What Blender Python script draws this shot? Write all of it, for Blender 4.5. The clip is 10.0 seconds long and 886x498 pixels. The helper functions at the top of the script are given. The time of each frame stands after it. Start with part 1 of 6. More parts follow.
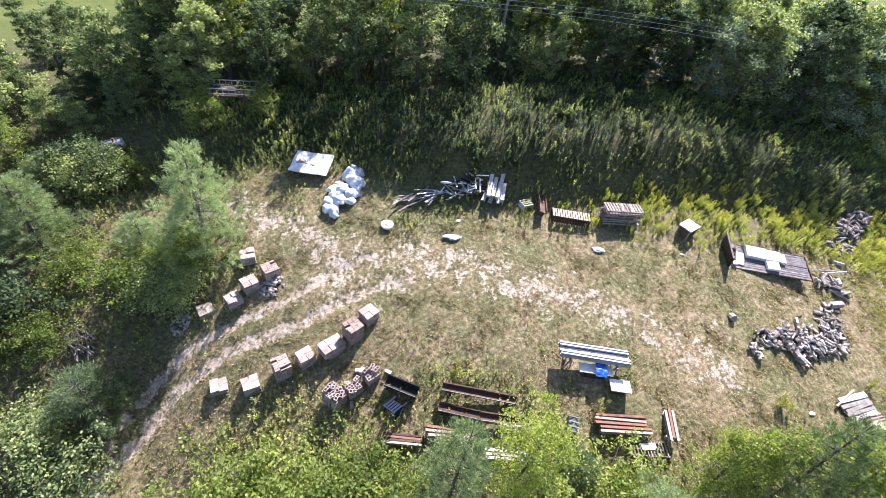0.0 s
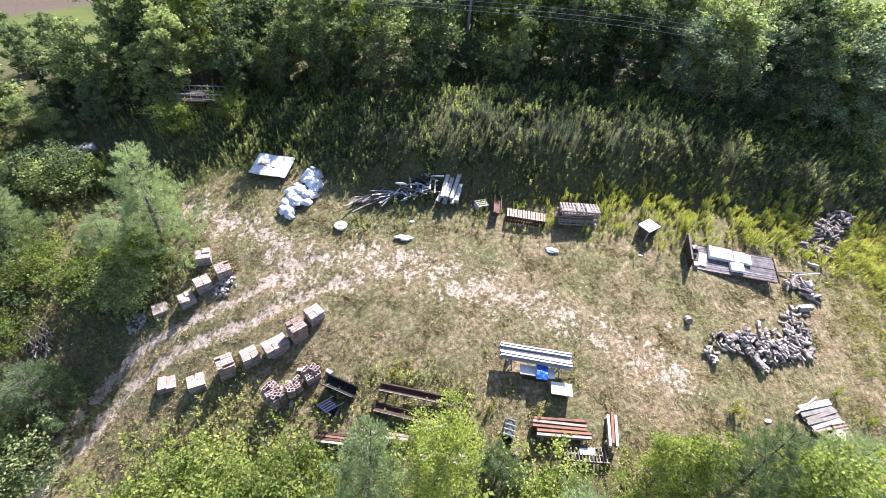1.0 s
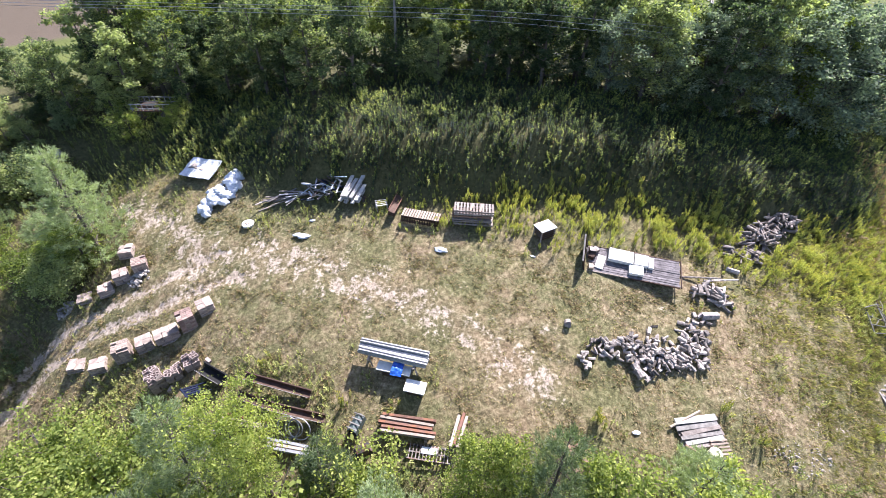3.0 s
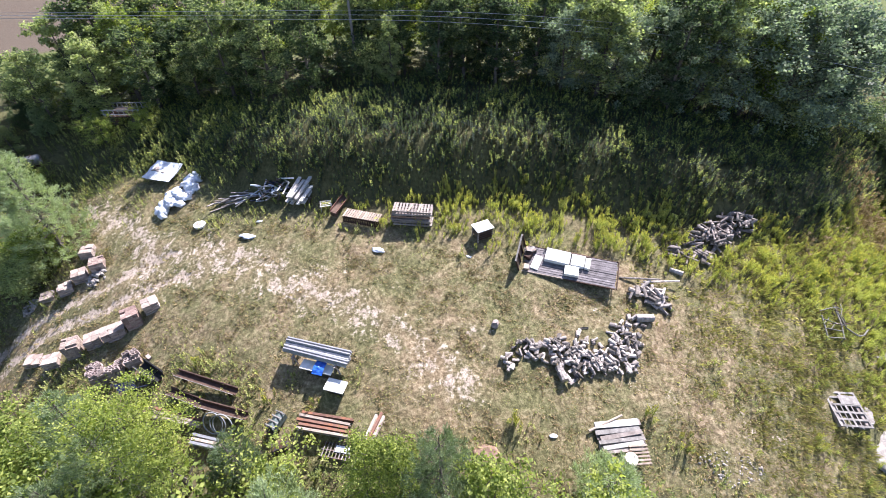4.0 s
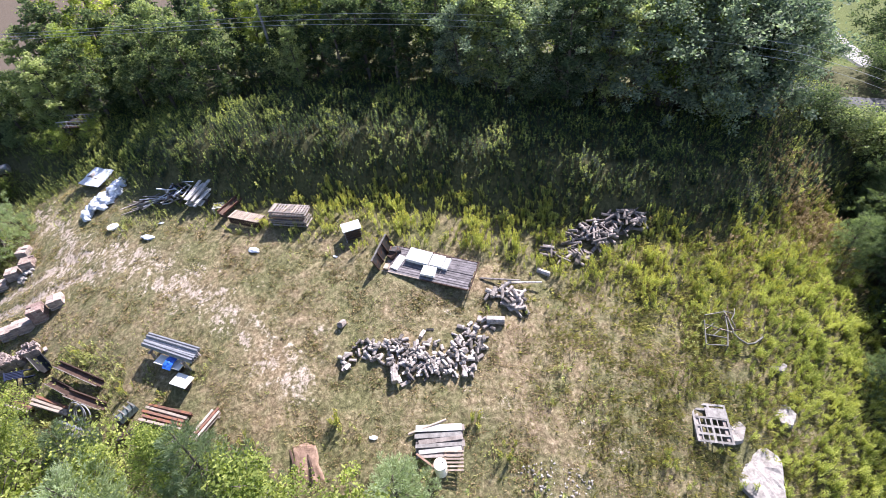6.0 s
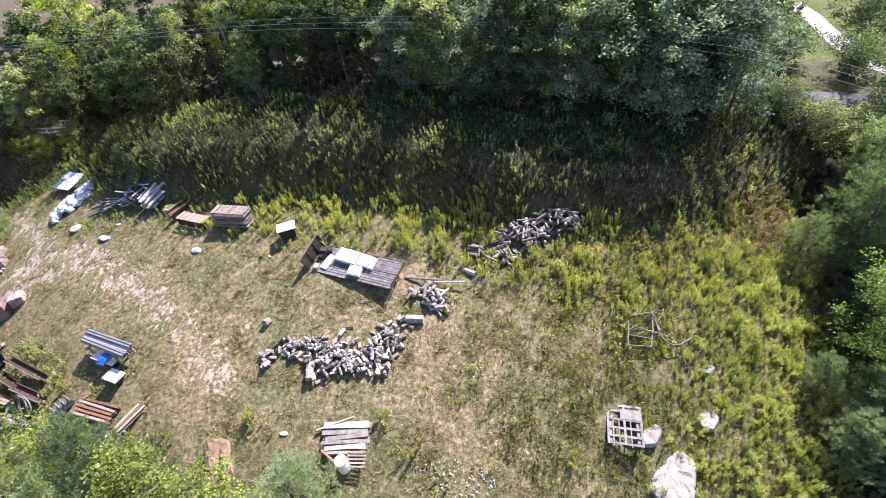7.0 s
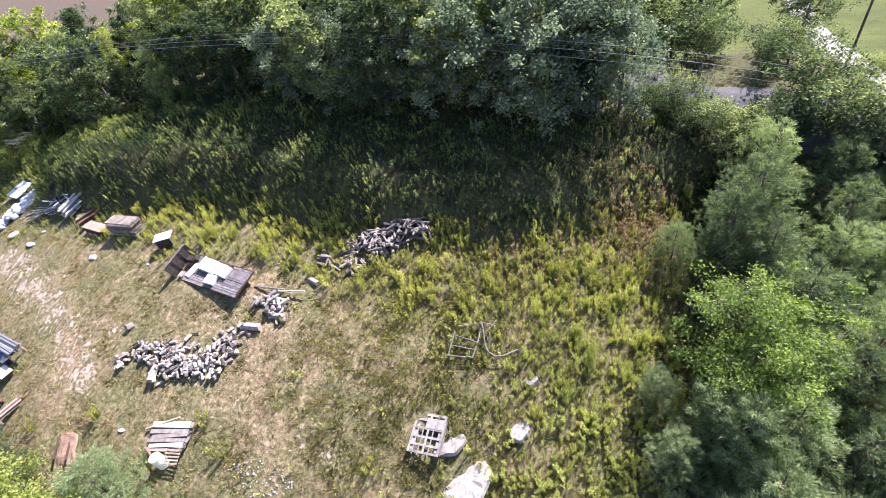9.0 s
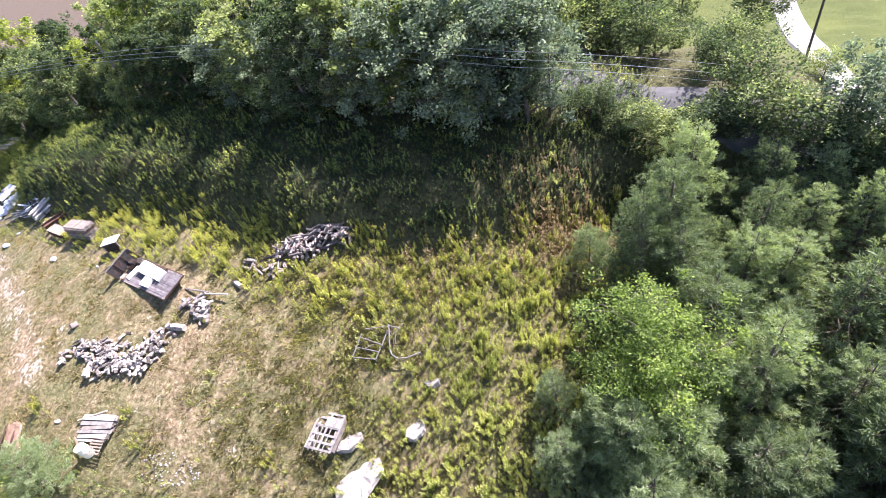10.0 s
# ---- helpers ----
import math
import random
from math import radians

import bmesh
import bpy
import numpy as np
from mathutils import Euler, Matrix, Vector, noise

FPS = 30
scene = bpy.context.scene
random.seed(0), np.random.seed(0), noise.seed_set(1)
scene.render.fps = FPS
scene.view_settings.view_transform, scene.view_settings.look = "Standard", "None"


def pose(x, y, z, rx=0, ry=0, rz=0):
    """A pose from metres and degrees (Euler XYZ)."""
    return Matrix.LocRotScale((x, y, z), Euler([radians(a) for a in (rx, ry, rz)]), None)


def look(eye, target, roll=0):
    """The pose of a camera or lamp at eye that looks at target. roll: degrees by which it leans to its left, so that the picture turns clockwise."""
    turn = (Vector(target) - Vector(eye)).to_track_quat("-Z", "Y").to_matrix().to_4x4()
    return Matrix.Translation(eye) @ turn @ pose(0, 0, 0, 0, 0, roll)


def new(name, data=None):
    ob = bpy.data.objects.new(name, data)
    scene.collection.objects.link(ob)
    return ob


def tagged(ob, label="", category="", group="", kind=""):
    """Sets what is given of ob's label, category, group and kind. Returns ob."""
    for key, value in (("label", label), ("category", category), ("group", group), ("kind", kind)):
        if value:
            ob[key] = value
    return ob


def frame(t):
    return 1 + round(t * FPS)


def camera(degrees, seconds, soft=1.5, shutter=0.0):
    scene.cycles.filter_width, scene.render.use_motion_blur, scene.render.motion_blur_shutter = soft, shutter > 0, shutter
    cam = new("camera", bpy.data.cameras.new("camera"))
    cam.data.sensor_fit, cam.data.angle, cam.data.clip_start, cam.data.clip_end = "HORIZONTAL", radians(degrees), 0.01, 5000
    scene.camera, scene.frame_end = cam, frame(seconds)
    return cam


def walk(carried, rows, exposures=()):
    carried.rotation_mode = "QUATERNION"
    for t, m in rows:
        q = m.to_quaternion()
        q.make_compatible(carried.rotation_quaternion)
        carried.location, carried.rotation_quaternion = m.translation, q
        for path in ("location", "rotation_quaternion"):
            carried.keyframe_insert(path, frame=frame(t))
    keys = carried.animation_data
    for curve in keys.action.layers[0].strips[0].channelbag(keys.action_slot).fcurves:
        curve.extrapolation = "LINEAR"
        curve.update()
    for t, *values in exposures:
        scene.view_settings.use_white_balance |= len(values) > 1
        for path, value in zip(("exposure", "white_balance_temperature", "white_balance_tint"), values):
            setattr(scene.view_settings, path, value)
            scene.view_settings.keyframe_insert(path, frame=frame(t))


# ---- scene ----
cam = camera(88.0, 10.0, soft=0.8)
PATH = [
    (0.0, pose(-9.50, 5.84, 21.45, 46.46, -7.30, -14.00)),
    (0.5, pose(-7.34, 5.30, 21.60, 46.65, -6.42, -13.04)),
    (1.0, pose(-5.06, 4.68, 21.65, 46.92, -5.44, -12.02)),
    (1.5, pose(-2.52, 3.99, 21.74, 47.18, -4.33, -10.92)),
    (2.0, pose(0.11, 3.24, 21.84, 47.51, -3.25, -9.48)),
    (2.5, pose(2.76, 2.66, 21.92, 47.73, -2.31, -7.73)),
    (4.0, pose(11.04, 1.67, 21.95, 48.01, 0.69, -4.01)),
    (4.5, pose(13.97, 1.53, 21.91, 47.96, 1.76, -2.88)),
    (5.0, pose(16.93, 1.49, 21.77, 47.97, 2.90, -1.64)),
    (5.5, pose(19.82, 1.45, 21.53, 48.08, 3.98, -0.45)),
    (7.0, pose(28.41, 1.31, 20.70, 48.76, 6.79, 2.63)),
    (7.5, pose(31.33, 1.46, 20.47, 48.75, 7.68, 3.60)),
    (8.0, pose(34.33, 1.78, 20.40, 48.49, 8.61, 4.55)),
    (8.5, pose(37.45, 2.15, 20.46, 48.14, 9.42, 5.53)),
    (9.0, pose(40.70, 2.63, 20.55, 47.62, 10.36, 6.52)),
    (9.5, pose(44.19, 3.12, 20.58, 47.11, 11.37, 7.68)),
    (10.0, pose(47.88, 3.62, 20.56, 46.61, 12.55, 8.85)),
]
# ---- the lie of the land ----
def smooth(a, b, v):
    t = np.clip((np.asarray(v, float) - a) / (b - a), 0, 1)
    return t * t * (3 - 2 * t)


def knoll(x, y):
    """The worn yard on a low rounded knoll."""
    u = np.clip((np.asarray(x, float) - 16) / 24, -1.5, 1.6)
    v = np.clip((np.asarray(y, float) - 20) / 12, -1.6, 1.2)
    return (1.58 + 0.504 * u + 3.15 * v - 3.372 * u * u + 0.026 * u * v - 0.776 * v * v - 0.394 * u ** 3
            + 1.032 * u * u * v - 0.154 * u * v * v + 0.007 * v ** 3 - 0.344 * u ** 4)


def berm_foot(x):
    return np.interp(x, [-14, -8, -4, 0, 8, 16, 24, 32, 40, 48, 60], [37.2, 35.5, 32.2, 29.5, 27.9, 27.1, 25.5, 24.0, 24.8, 29.0, 33.6])


def berm_rise(x):
    return np.interp(x, [-14, -9, -5, 0, 8, 16, 24, 32, 40, 50, 60], [0.4, 0.8, 1.6, 2.5, 2.9, 2.9, 2.6, 2.4, 2.2, 2.0, 1.8])


def ground_z(x, y):
    """Height of the ground: the knoll, the bank behind it, the shelf with the road, the far fields."""
    x, y = np.asarray(x, float), np.asarray(y, float)
    foot = berm_foot(x)
    z = knoll(x, y) + berm_rise(x) * smooth(-0.3, 3.5, y - foot) * (1 - 0.75 * smooth(13, 30, y - foot))
    z = z + 4.2 * smooth(40, 55, x) * smooth(31, 40, y) * (1 - smooth(60, 73, x)) * (1 - smooth(46, 58, y))
    z = z + 2.6 * (1 - smooth(-16, -4, x)) * smooth(36, 44, y) * (1 - smooth(56, 80, y))
    return z
walk(cam, PATH, exposures=[(0.0, 1.74, 6150, 20), (2.5, 1.68, 6150, 20), (4.5, 1.60, 6150, 20), (6.0, 1.56, 6150, 21), (8.0, 1.56, 6200, 23), (9.0, 1.72, 6200, 25), (10.0, 1.98, 6250, 27)])

# ---- sky and sun: clear late-summer morning, the sun behind the trees ----
SUN_ELEVATION, SUN_AZIMUTH = 48.0, 35.0
world = bpy.data.worlds.new("sky")
scene.world = world
world.use_nodes = True
sky = world.node_tree.nodes.new("ShaderNodeTexSky")
sky.sky_type, sky.sun_disc = "NISHITA", False
sky.sun_elevation, sky.sun_rotation = radians(SUN_ELEVATION), radians(SUN_AZIMUTH)
world.node_tree.links.new(sky.outputs["Color"], world.node_tree.nodes["Background"].inputs["Color"])
world.node_tree.nodes["Background"].inputs["Strength"].default_value = 0.091
sun = new("sun", bpy.data.lights.new("sun", "SUN"))
sun.data.energy, sun.data.angle, sun.data.color = 5.4, radians(0.55), (1.0, 0.955, 0.88)
el, az = radians(SUN_ELEVATION), radians(SUN_AZIMUTH)
sun.matrix_world = look((0, 0, 60), (-math.sin(az) * math.cos(el), -math.cos(az) * math.cos(el), 60 - math.sin(el)))

rng = np.random.default_rng(7)


# ---- materials ----
def material(name):
    m = bpy.data.materials.new(name)
    m.use_nodes = True
    return m, m.node_tree.nodes, m.node_tree.links, m.node_tree.nodes["Principled BSDF"]


def noise_node(nodes, links, scale, detail=4.0, rough=0.55, coords=None):
    n = nodes.new("ShaderNodeTexNoise")
    n.inputs["Scale"].default_value, n.inputs["Detail"].default_value, n.inputs["Roughness"].default_value = scale, detail, rough
    if coords is None:
        coords = nodes.new("ShaderNodeTexCoord").outputs["Object"]
    links.new(coords, n.inputs["Vector"])
    return n.outputs["Fac"]


def ramp(nodes, links, fac, stops):
    r = nodes.new("ShaderNodeValToRGB")
    els = r.color_ramp.elements
    while len(els) < len(stops):
        els.new(0.5)
    for e, (p, c) in zip(els, stops):
        e.position, e.color = p, (*c, 1)
    links.new(fac, r.inputs["Fac"])
    return r.outputs["Color"]


def mixed(nodes, links, fac, a, b, mode="MIX"):
    n = nodes.new("ShaderNodeMix")
    n.data_type, n.blend_type = "RGBA", mode
    for sock, v in ((n.inputs[0], fac), (n.inputs[6], a), (n.inputs[7], b)):
        if isinstance(v, (int, float)):
            sock.default_value = v
        elif isinstance(v, tuple):
            sock.default_value = (*v, 1)
        else:
            links.new(v, sock)
    return n.outputs[2]


def maths(nodes, links, op, a, b=0.0, c=0.0):
    n = nodes.new("ShaderNodeMath")
    n.operation = op
    for sock, v in zip(n.inputs, (a, b, c)):
        if isinstance(v, (int, float)):
            sock.default_value = v
        else:
            links.new(v, sock)
    return n.outputs[0]


def bump(nodes, links, bsdf, height, strength, distance):
    b = nodes.new("ShaderNodeBump")
    b.inputs["Strength"].default_value, b.inputs["Distance"].default_value = strength, distance
    links.new(height, b.inputs["Height"])
    links.new(b.outputs["Normal"], bsdf.inputs["Normal"])


def surface(name, dark, light, scale=6.0, fine=40.0, rough=0.85, metal=0.0, relief=0.3, spread=0.25, rust=None):
    """Weathered surface: two scales of variation, a tone of its own for every piece, fine relief."""
    m, nodes, links, bsdf = material(name)
    co = nodes.new("ShaderNodeTexCoord").outputs["Object"]
    info = nodes.new("ShaderNodeObjectInfo").outputs["Random"]
    shift = nodes.new("ShaderNodeVectorMath")
    shift.operation = "ADD"
    links.new(co, shift.inputs[0])
    comb = nodes.new("ShaderNodeCombineXYZ")
    links.new(maths(nodes, links, "MULTIPLY", info, 37.0), comb.inputs[0])
    links.new(comb.outputs[0], shift.inputs[1])
    vec = shift.outputs[0]
    big = noise_node(nodes, links, scale, 3, coords=vec)
    small = noise_node(nodes, links, fine, 5, coords=vec)
    fac = maths(nodes, links, "ADD", maths(nodes, links, "MULTIPLY", big, 0.6), maths(nodes, links, "MULTIPLY", small, 0.4))
    col = ramp(nodes, links, fac, [(0.3, dark), (0.68, light)])
    tone = maths(nodes, links, "ADD", maths(nodes, links, "MULTIPLY", info, 2 * spread), 1 - spread)
    comb2 = nodes.new("ShaderNodeCombineColor")
    for i in range(3):
        links.new(tone, comb2.inputs[i])
    col = mixed(nodes, links, 1.0, col, comb2.outputs[0], "MULTIPLY")
    if rust:
        patch = ramp(nodes, links, noise_node(nodes, links, scale * 0.7, 6, 0.7, coords=vec), [(0.48, (0, 0, 0)), (0.6, (1, 1, 1))])
        col = mixed(nodes, links, patch, col, rust)
    links.new(col, bsdf.inputs["Base Color"])
    bsdf.inputs["Roughness"].default_value, bsdf.inputs["Metallic"].default_value = rough, metal
    bsdf.inputs["Specular IOR Level"].default_value = 0.5 if rough < 0.6 else 0.15
    bump(nodes, links, bsdf, small, relief, 0.02)
    return m


def leafy(name, dark, mid, light, through_light=0.48, gloss=0.65, clump=0.5, plants=0.3, passed=(1.25, 1.35, 0.6), patches=1.0):
    """Thin leaves that let sunlight through; every leaf has a tone of its own, every plant too."""
    m, nodes, links, bsdf = material(name)
    isle = nodes.new("ShaderNodeNewGeometry").outputs["Random Per Island"]
    info = nodes.new("ShaderNodeObjectInfo").outputs["Random"]
    big = maths(nodes, links, "MULTIPLY_ADD", noise_node(nodes, links, clump, 3), patches, 0.5 - 0.5 * patches)
    fac = maths(nodes, links, "ADD", maths(nodes, links, "MULTIPLY", isle, 0.45), maths(nodes, links, "MULTIPLY", big, 0.55))
    fac = maths(nodes, links, "ADD", fac, maths(nodes, links, "MULTIPLY", maths(nodes, links, "SUBTRACT", info, 0.5), plants))
    col = ramp(nodes, links, fac, [(0.2, dark), (0.5, mid), (0.8, light)])
    links.new(col, bsdf.inputs["Base Color"])
    bsdf.inputs["Roughness"].default_value = gloss
    bsdf.inputs["Specular IOR Level"].default_value = 0.12
    trans = nodes.new("ShaderNodeBsdfTranslucent")
    links.new(mixed(nodes, links, 1.0, col, passed, "MULTIPLY"), trans.inputs["Color"])
    mix = nodes.new("ShaderNodeMixShader")
    mix.inputs[0].default_value = through_light
    links.new(bsdf.outputs[0], mix.inputs[1])
    links.new(trans.outputs[0], mix.inputs[2])
    links.new(mix.outputs[0], nodes["Material Output"].inputs["Surface"])
    return m


def ground_material():
    m, nodes, links, bsdf = material("yard_ground")
    co = nodes.new("ShaderNodeTexCoord").outputs["Object"]
    big = noise_node(nodes, links, 0.22, 4, 0.6, co)
    mid = noise_node(nodes, links, 1.1, 5, 0.65, co)
    fine = noise_node(nodes, links, 4.2, 6, 0.72, co)
    grit = noise_node(nodes, links, 40.0, 3, 0.6, co)
    soil = ramp(nodes, links, fine, [(0.28, (0.15, 0.12, 0.092)), (0.5, (0.345, 0.282, 0.228)), (0.7, (0.53, 0.455, 0.385))])
    straw = ramp(nodes, links, fine, [(0.3, (0.068, 0.048, 0.027)), (0.5, (0.20, 0.15, 0.093)), (0.68, (0.40, 0.32, 0.215))])
    grass = ramp(nodes, links, fine, [(0.3, (0.034, 0.034, 0.013)), (0.5, (0.112, 0.108, 0.05)), (0.7, (0.245, 0.226, 0.12))])
    lush = ramp(nodes, links, fine, [(0.3, (0.024, 0.027, 0.011)), (0.7, (0.085, 0.086, 0.034))])
    wear = nodes.new("ShaderNodeAttribute")
    wear.attribute_name = "wear"
    green = nodes.new("ShaderNodeAttribute")
    green.attribute_name = "green"
    tufts = maths(nodes, links, "ADD", maths(nodes, links, "MULTIPLY", big, 0.5), maths(nodes, links, "MULTIPLY", mid, 0.5))
    col = mixed(nodes, links, ramp(nodes, links, tufts, [(0.38, (0, 0, 0)), (0.56, (1, 1, 1))]), straw, grass)
    col = mixed(nodes, links, green.outputs["Fac"], col, lush)
    w = maths(nodes, links, "ADD", wear.outputs["Fac"], maths(nodes, links, "MULTIPLY", maths(nodes, links, "SUBTRACT", mid, 0.5), 1.7))
    w = maths(nodes, links, "ADD", w, maths(nodes, links, "MULTIPLY", maths(nodes, links, "SUBTRACT", fine, 0.5), 1.1))
    col = mixed(nodes, links, ramp(nodes, links, w, [(0.42, (0, 0, 0)), (0.62, (1, 1, 1))]), col, soil)
    # far away: mown green fields, a brown ploughed one
    sep = nodes.new("ShaderNodeSeparateXYZ")
    links.new(co, sep.inputs[0])
    field = ramp(nodes, links, big, [(0.3, (0.05, 0.066, 0.014)), (0.7, (0.08, 0.096, 0.022))])
    far = maths(nodes, links, "MULTIPLY_ADD", sep.outputs[1], 0.125, -6.6)
    far_r = maths(nodes, links, "MINIMUM", maths(nodes, links, "MULTIPLY_ADD", sep.outputs[0], 0.2, -13.0), maths(nodes, links, "MULTIPLY_ADD", sep.outputs[1], 0.2, -8.6))
    clampn = nodes.new("ShaderNodeClamp")
    links.new(maths(nodes, links, "MAXIMUM", far, far_r), clampn.inputs[0])
    col = mixed(nodes, links, clampn.outputs[0], col, field)
    plough = ramp(nodes, links, fine, [(0.3, (0.06, 0.046, 0.033)), (0.7, (0.09, 0.07, 0.052))])
    edge = maths(nodes, links, "ADD", maths(nodes, links, "MULTIPLY", sep.outputs[0], -0.62), maths(nodes, links, "MULTIPLY", sep.outputs[1], 0.62))
    clamp2 = nodes.new("ShaderNodeClamp")
    links.new(maths(nodes, links, "MULTIPLY_ADD", edge, 0.5, -36.0), clamp2.inputs[0])
    col = mixed(nodes, links, clamp2.outputs[0], col, plough)
    links.new(col, bsdf.inputs["Base Color"])
    bsdf.inputs["Roughness"].default_value = 0.95
    bsdf.inputs["Specular IOR Level"].default_value = 0.2
    bump(nodes, links, bsdf, maths(nodes, links, "ADD", maths(nodes, links, "MULTIPLY", fine, 0.75), maths(nodes, links, "MULTIPLY", grit, 0.25)), 0.9, 0.12)
    return m


GROUND = ground_material()
MAPLE = leafy("broad_leaves", (0.038, 0.06, 0.034), (0.112, 0.15, 0.072), (0.33, 0.365, 0.155), 0.46, plants=0.62, passed=(1.15, 1.3, 0.8))
# Trees seen against the sun: shade and bluish haze put into the leaf colour.
SHADY = leafy("shaded_hazy_leaves", (0.06, 0.09, 0.074), (0.15, 0.192, 0.142), (0.30, 0.35, 0.225), 0.44, plants=0.5, passed=(1.1, 1.25, 0.85))
BRIGHT = leafy("bright_leaves", (0.08, 0.115, 0.034), (0.195, 0.245, 0.068), (0.40, 0.43, 0.14), 0.54, patches=1.8)
BEECH = leafy("green_leaves", (0.075, 0.12, 0.04), (0.20, 0.275, 0.088), (0.41, 0.485, 0.155), 0.55, patches=2.0)
PINE = leafy("pine_needles", (0.065, 0.095, 0.056), (0.17, 0.222, 0.132), (0.33, 0.395, 0.235), 0.45, 0.5, plants=0.4)
WEED = leafy("weed_leaves", (0.048, 0.068, 0.025), (0.145, 0.168, 0.053), (0.38, 0.37, 0.125), 0.5, clump=0.45, patches=2.6)
MEADOW = leafy("meadow_grass", (0.14, 0.115, 0.062), (0.29, 0.25, 0.14), (0.48, 0.425, 0.25), 0.5, 0.75, 0.35, patches=2.4)
# Bank weeds: shade put into the lower leaves' colour, sunlight into the top ones'.
BANK = leafy("bank_shaded_leaves", (0.022, 0.035, 0.027), (0.05, 0.072, 0.047), (0.105, 0.128, 0.07), 0.22)
BANKTIPS = leafy("bank_sunlit_leaves", (0.055, 0.085, 0.032), (0.24, 0.29, 0.085), (0.62, 0.62, 0.18), 0.5, patches=2.6)
GREENWEED = leafy("green_weed_leaves", (0.05, 0.075, 0.024), (0.15, 0.18, 0.05), (0.37, 0.385, 0.12), 0.5, clump=0.4, patches=2.4)
# Brighter tips for the other weeds, sunlight put into the colour.
TIPS = leafy("sunlit_tip_leaves", (0.085, 0.115, 0.042), (0.22, 0.25, 0.09), (0.44, 0.44, 0.18), 0.42, patches=2.2)
GOLD = leafy("goldenrod_plumes", (0.26, 0.24, 0.045), (0.38, 0.35, 0.07), (0.52, 0.47, 0.11), 0.4, 0.7)
GOLDLEAF = leafy("yellow_green_tips", (0.105, 0.135, 0.045), (0.27, 0.305, 0.10), (0.52, 0.52, 0.20), 0.52, 0.7, patches=2.4)
DRY = leafy("dry_stalks", (0.12, 0.085, 0.045), (0.235, 0.175, 0.10), (0.41, 0.335, 0.215), 0.3, 0.8)
STRAW = leafy("dry_grass", (0.14, 0.10, 0.055), (0.27, 0.20, 0.12), (0.46, 0.37, 0.245), 0.35, 0.8, 0.3)
TURF = leafy("green_grass", (0.095, 0.098, 0.042), (0.21, 0.205, 0.09), (0.37, 0.345, 0.165), 0.5, 0.7, 0.3)
BARK = surface("bark", (0.05, 0.042, 0.035), (0.16, 0.14, 0.12), 3, 25, 0.95, relief=0.8)
BRICK = surface("weathered_brick", (0.15, 0.112, 0.098), (0.35, 0.285, 0.25), 8, 60, 0.9)
BRICK_RED = surface("red_brick", (0.13, 0.085, 0.075), (0.29, 0.21, 0.19), 8, 60, 0.9)
SLAB = surface("pale_flagstone", (0.155, 0.12, 0.108), (0.40, 0.335, 0.30), 3, 40, 0.85)
BLOCK = surface("concrete_block", (0.16, 0.125, 0.118), (0.36, 0.295, 0.275), 6, 70, 0.95)
LOG = surface("weathered_firewood", (0.045, 0.038, 0.034), (0.42, 0.375, 0.35), 6, 26, 0.95, relief=0.8, spread=0.7)
LOG_DARK = surface("grey_deadwood", (0.07, 0.058, 0.052), (0.27, 0.235, 0.22), 5, 35, 0.9, relief=0.6, spread=0.45)
CUT = surface("sawn_end", (0.20, 0.165, 0.14), (0.44, 0.385, 0.33), 12, 60, 0.85)
GREYWOOD = surface("grey_weathered_boards", (0.13, 0.11, 0.10), (0.33, 0.29, 0.27), 4, 50, 0.85, relief=0.5)
DECKWOOD = surface("worn_deck_boards", (0.055, 0.05, 0.053), (0.215, 0.195, 0.203), 3, 40, 0.95, relief=0.5, spread=0.3)
PALEWOOD = surface("pale_lumber", (0.17, 0.13, 0.105), (0.38, 0.315, 0.26), 5, 50, 0.8)
WHITEWOOD = surface("white_painted_lumber", (0.24, 0.228, 0.22), (0.50, 0.485, 0.465), 5, 50, 0.75)
CHALKWOOD = surface("chalky_grey_lumber", (0.085, 0.079, 0.076), (0.25, 0.236, 0.226), 5, 50, 0.9, relief=0.4)
PALEBROWN = surface("brown_boards", (0.12, 0.075, 0.055), (0.26, 0.175, 0.135), 5, 50, 0.85)
WHITE = surface("white_foam_board", (0.55, 0.54, 0.52), (0.72, 0.72, 0.70), 4, 40, 0.75, relief=0.1, spread=0.05)
# White plastic with the blue cast of shade put into its colour.
PLASTIC = surface("white_plastic_sheet", (0.33, 0.36, 0.42), (0.60, 0.63, 0.69), 3, 20, 0.4, relief=0.3, spread=0.12)
STEEL = surface("galvanized_steel", (0.17, 0.175, 0.195), (0.31, 0.315, 0.34), 4, 40, 0.5, 0.4, relief=0.1)
DARKSTEEL = surface("dark_steel", (0.03, 0.03, 0.033), (0.09, 0.085, 0.085), 5, 40, 0.5, 0.5, relief=0.2, rust=(0.11, 0.055, 0.035))
RUST = surface("red_primer_steel", (0.085, 0.045, 0.036), (0.19, 0.105, 0.08), 4, 45, 0.7, 0.1, rust=(0.19, 0.085, 0.05))
RUSTDARK = surface("rusty_steel", (0.035, 0.022, 0.018), (0.10, 0.065, 0.052), 4, 45, 0.75, 0.2)
CREAMSTEEL = surface("cream_painted_steel", (0.17, 0.13, 0.105), (0.38, 0.325, 0.28), 4, 45, 0.65)
BLUE = surface("blue_tarpaulin", (0.01, 0.05, 0.30), (0.025, 0.13, 0.55), 6, 30, 0.4, relief=0.3)
NAVY = surface("dark_blue_plastic", (0.003, 0.005, 0.015), (0.008, 0.013, 0.034), 5, 30, 0.8)
BLACK = surface("black_plastic", (0.010, 0.010, 0.011), (0.03, 0.03, 0.032), 5, 30, 0.8)
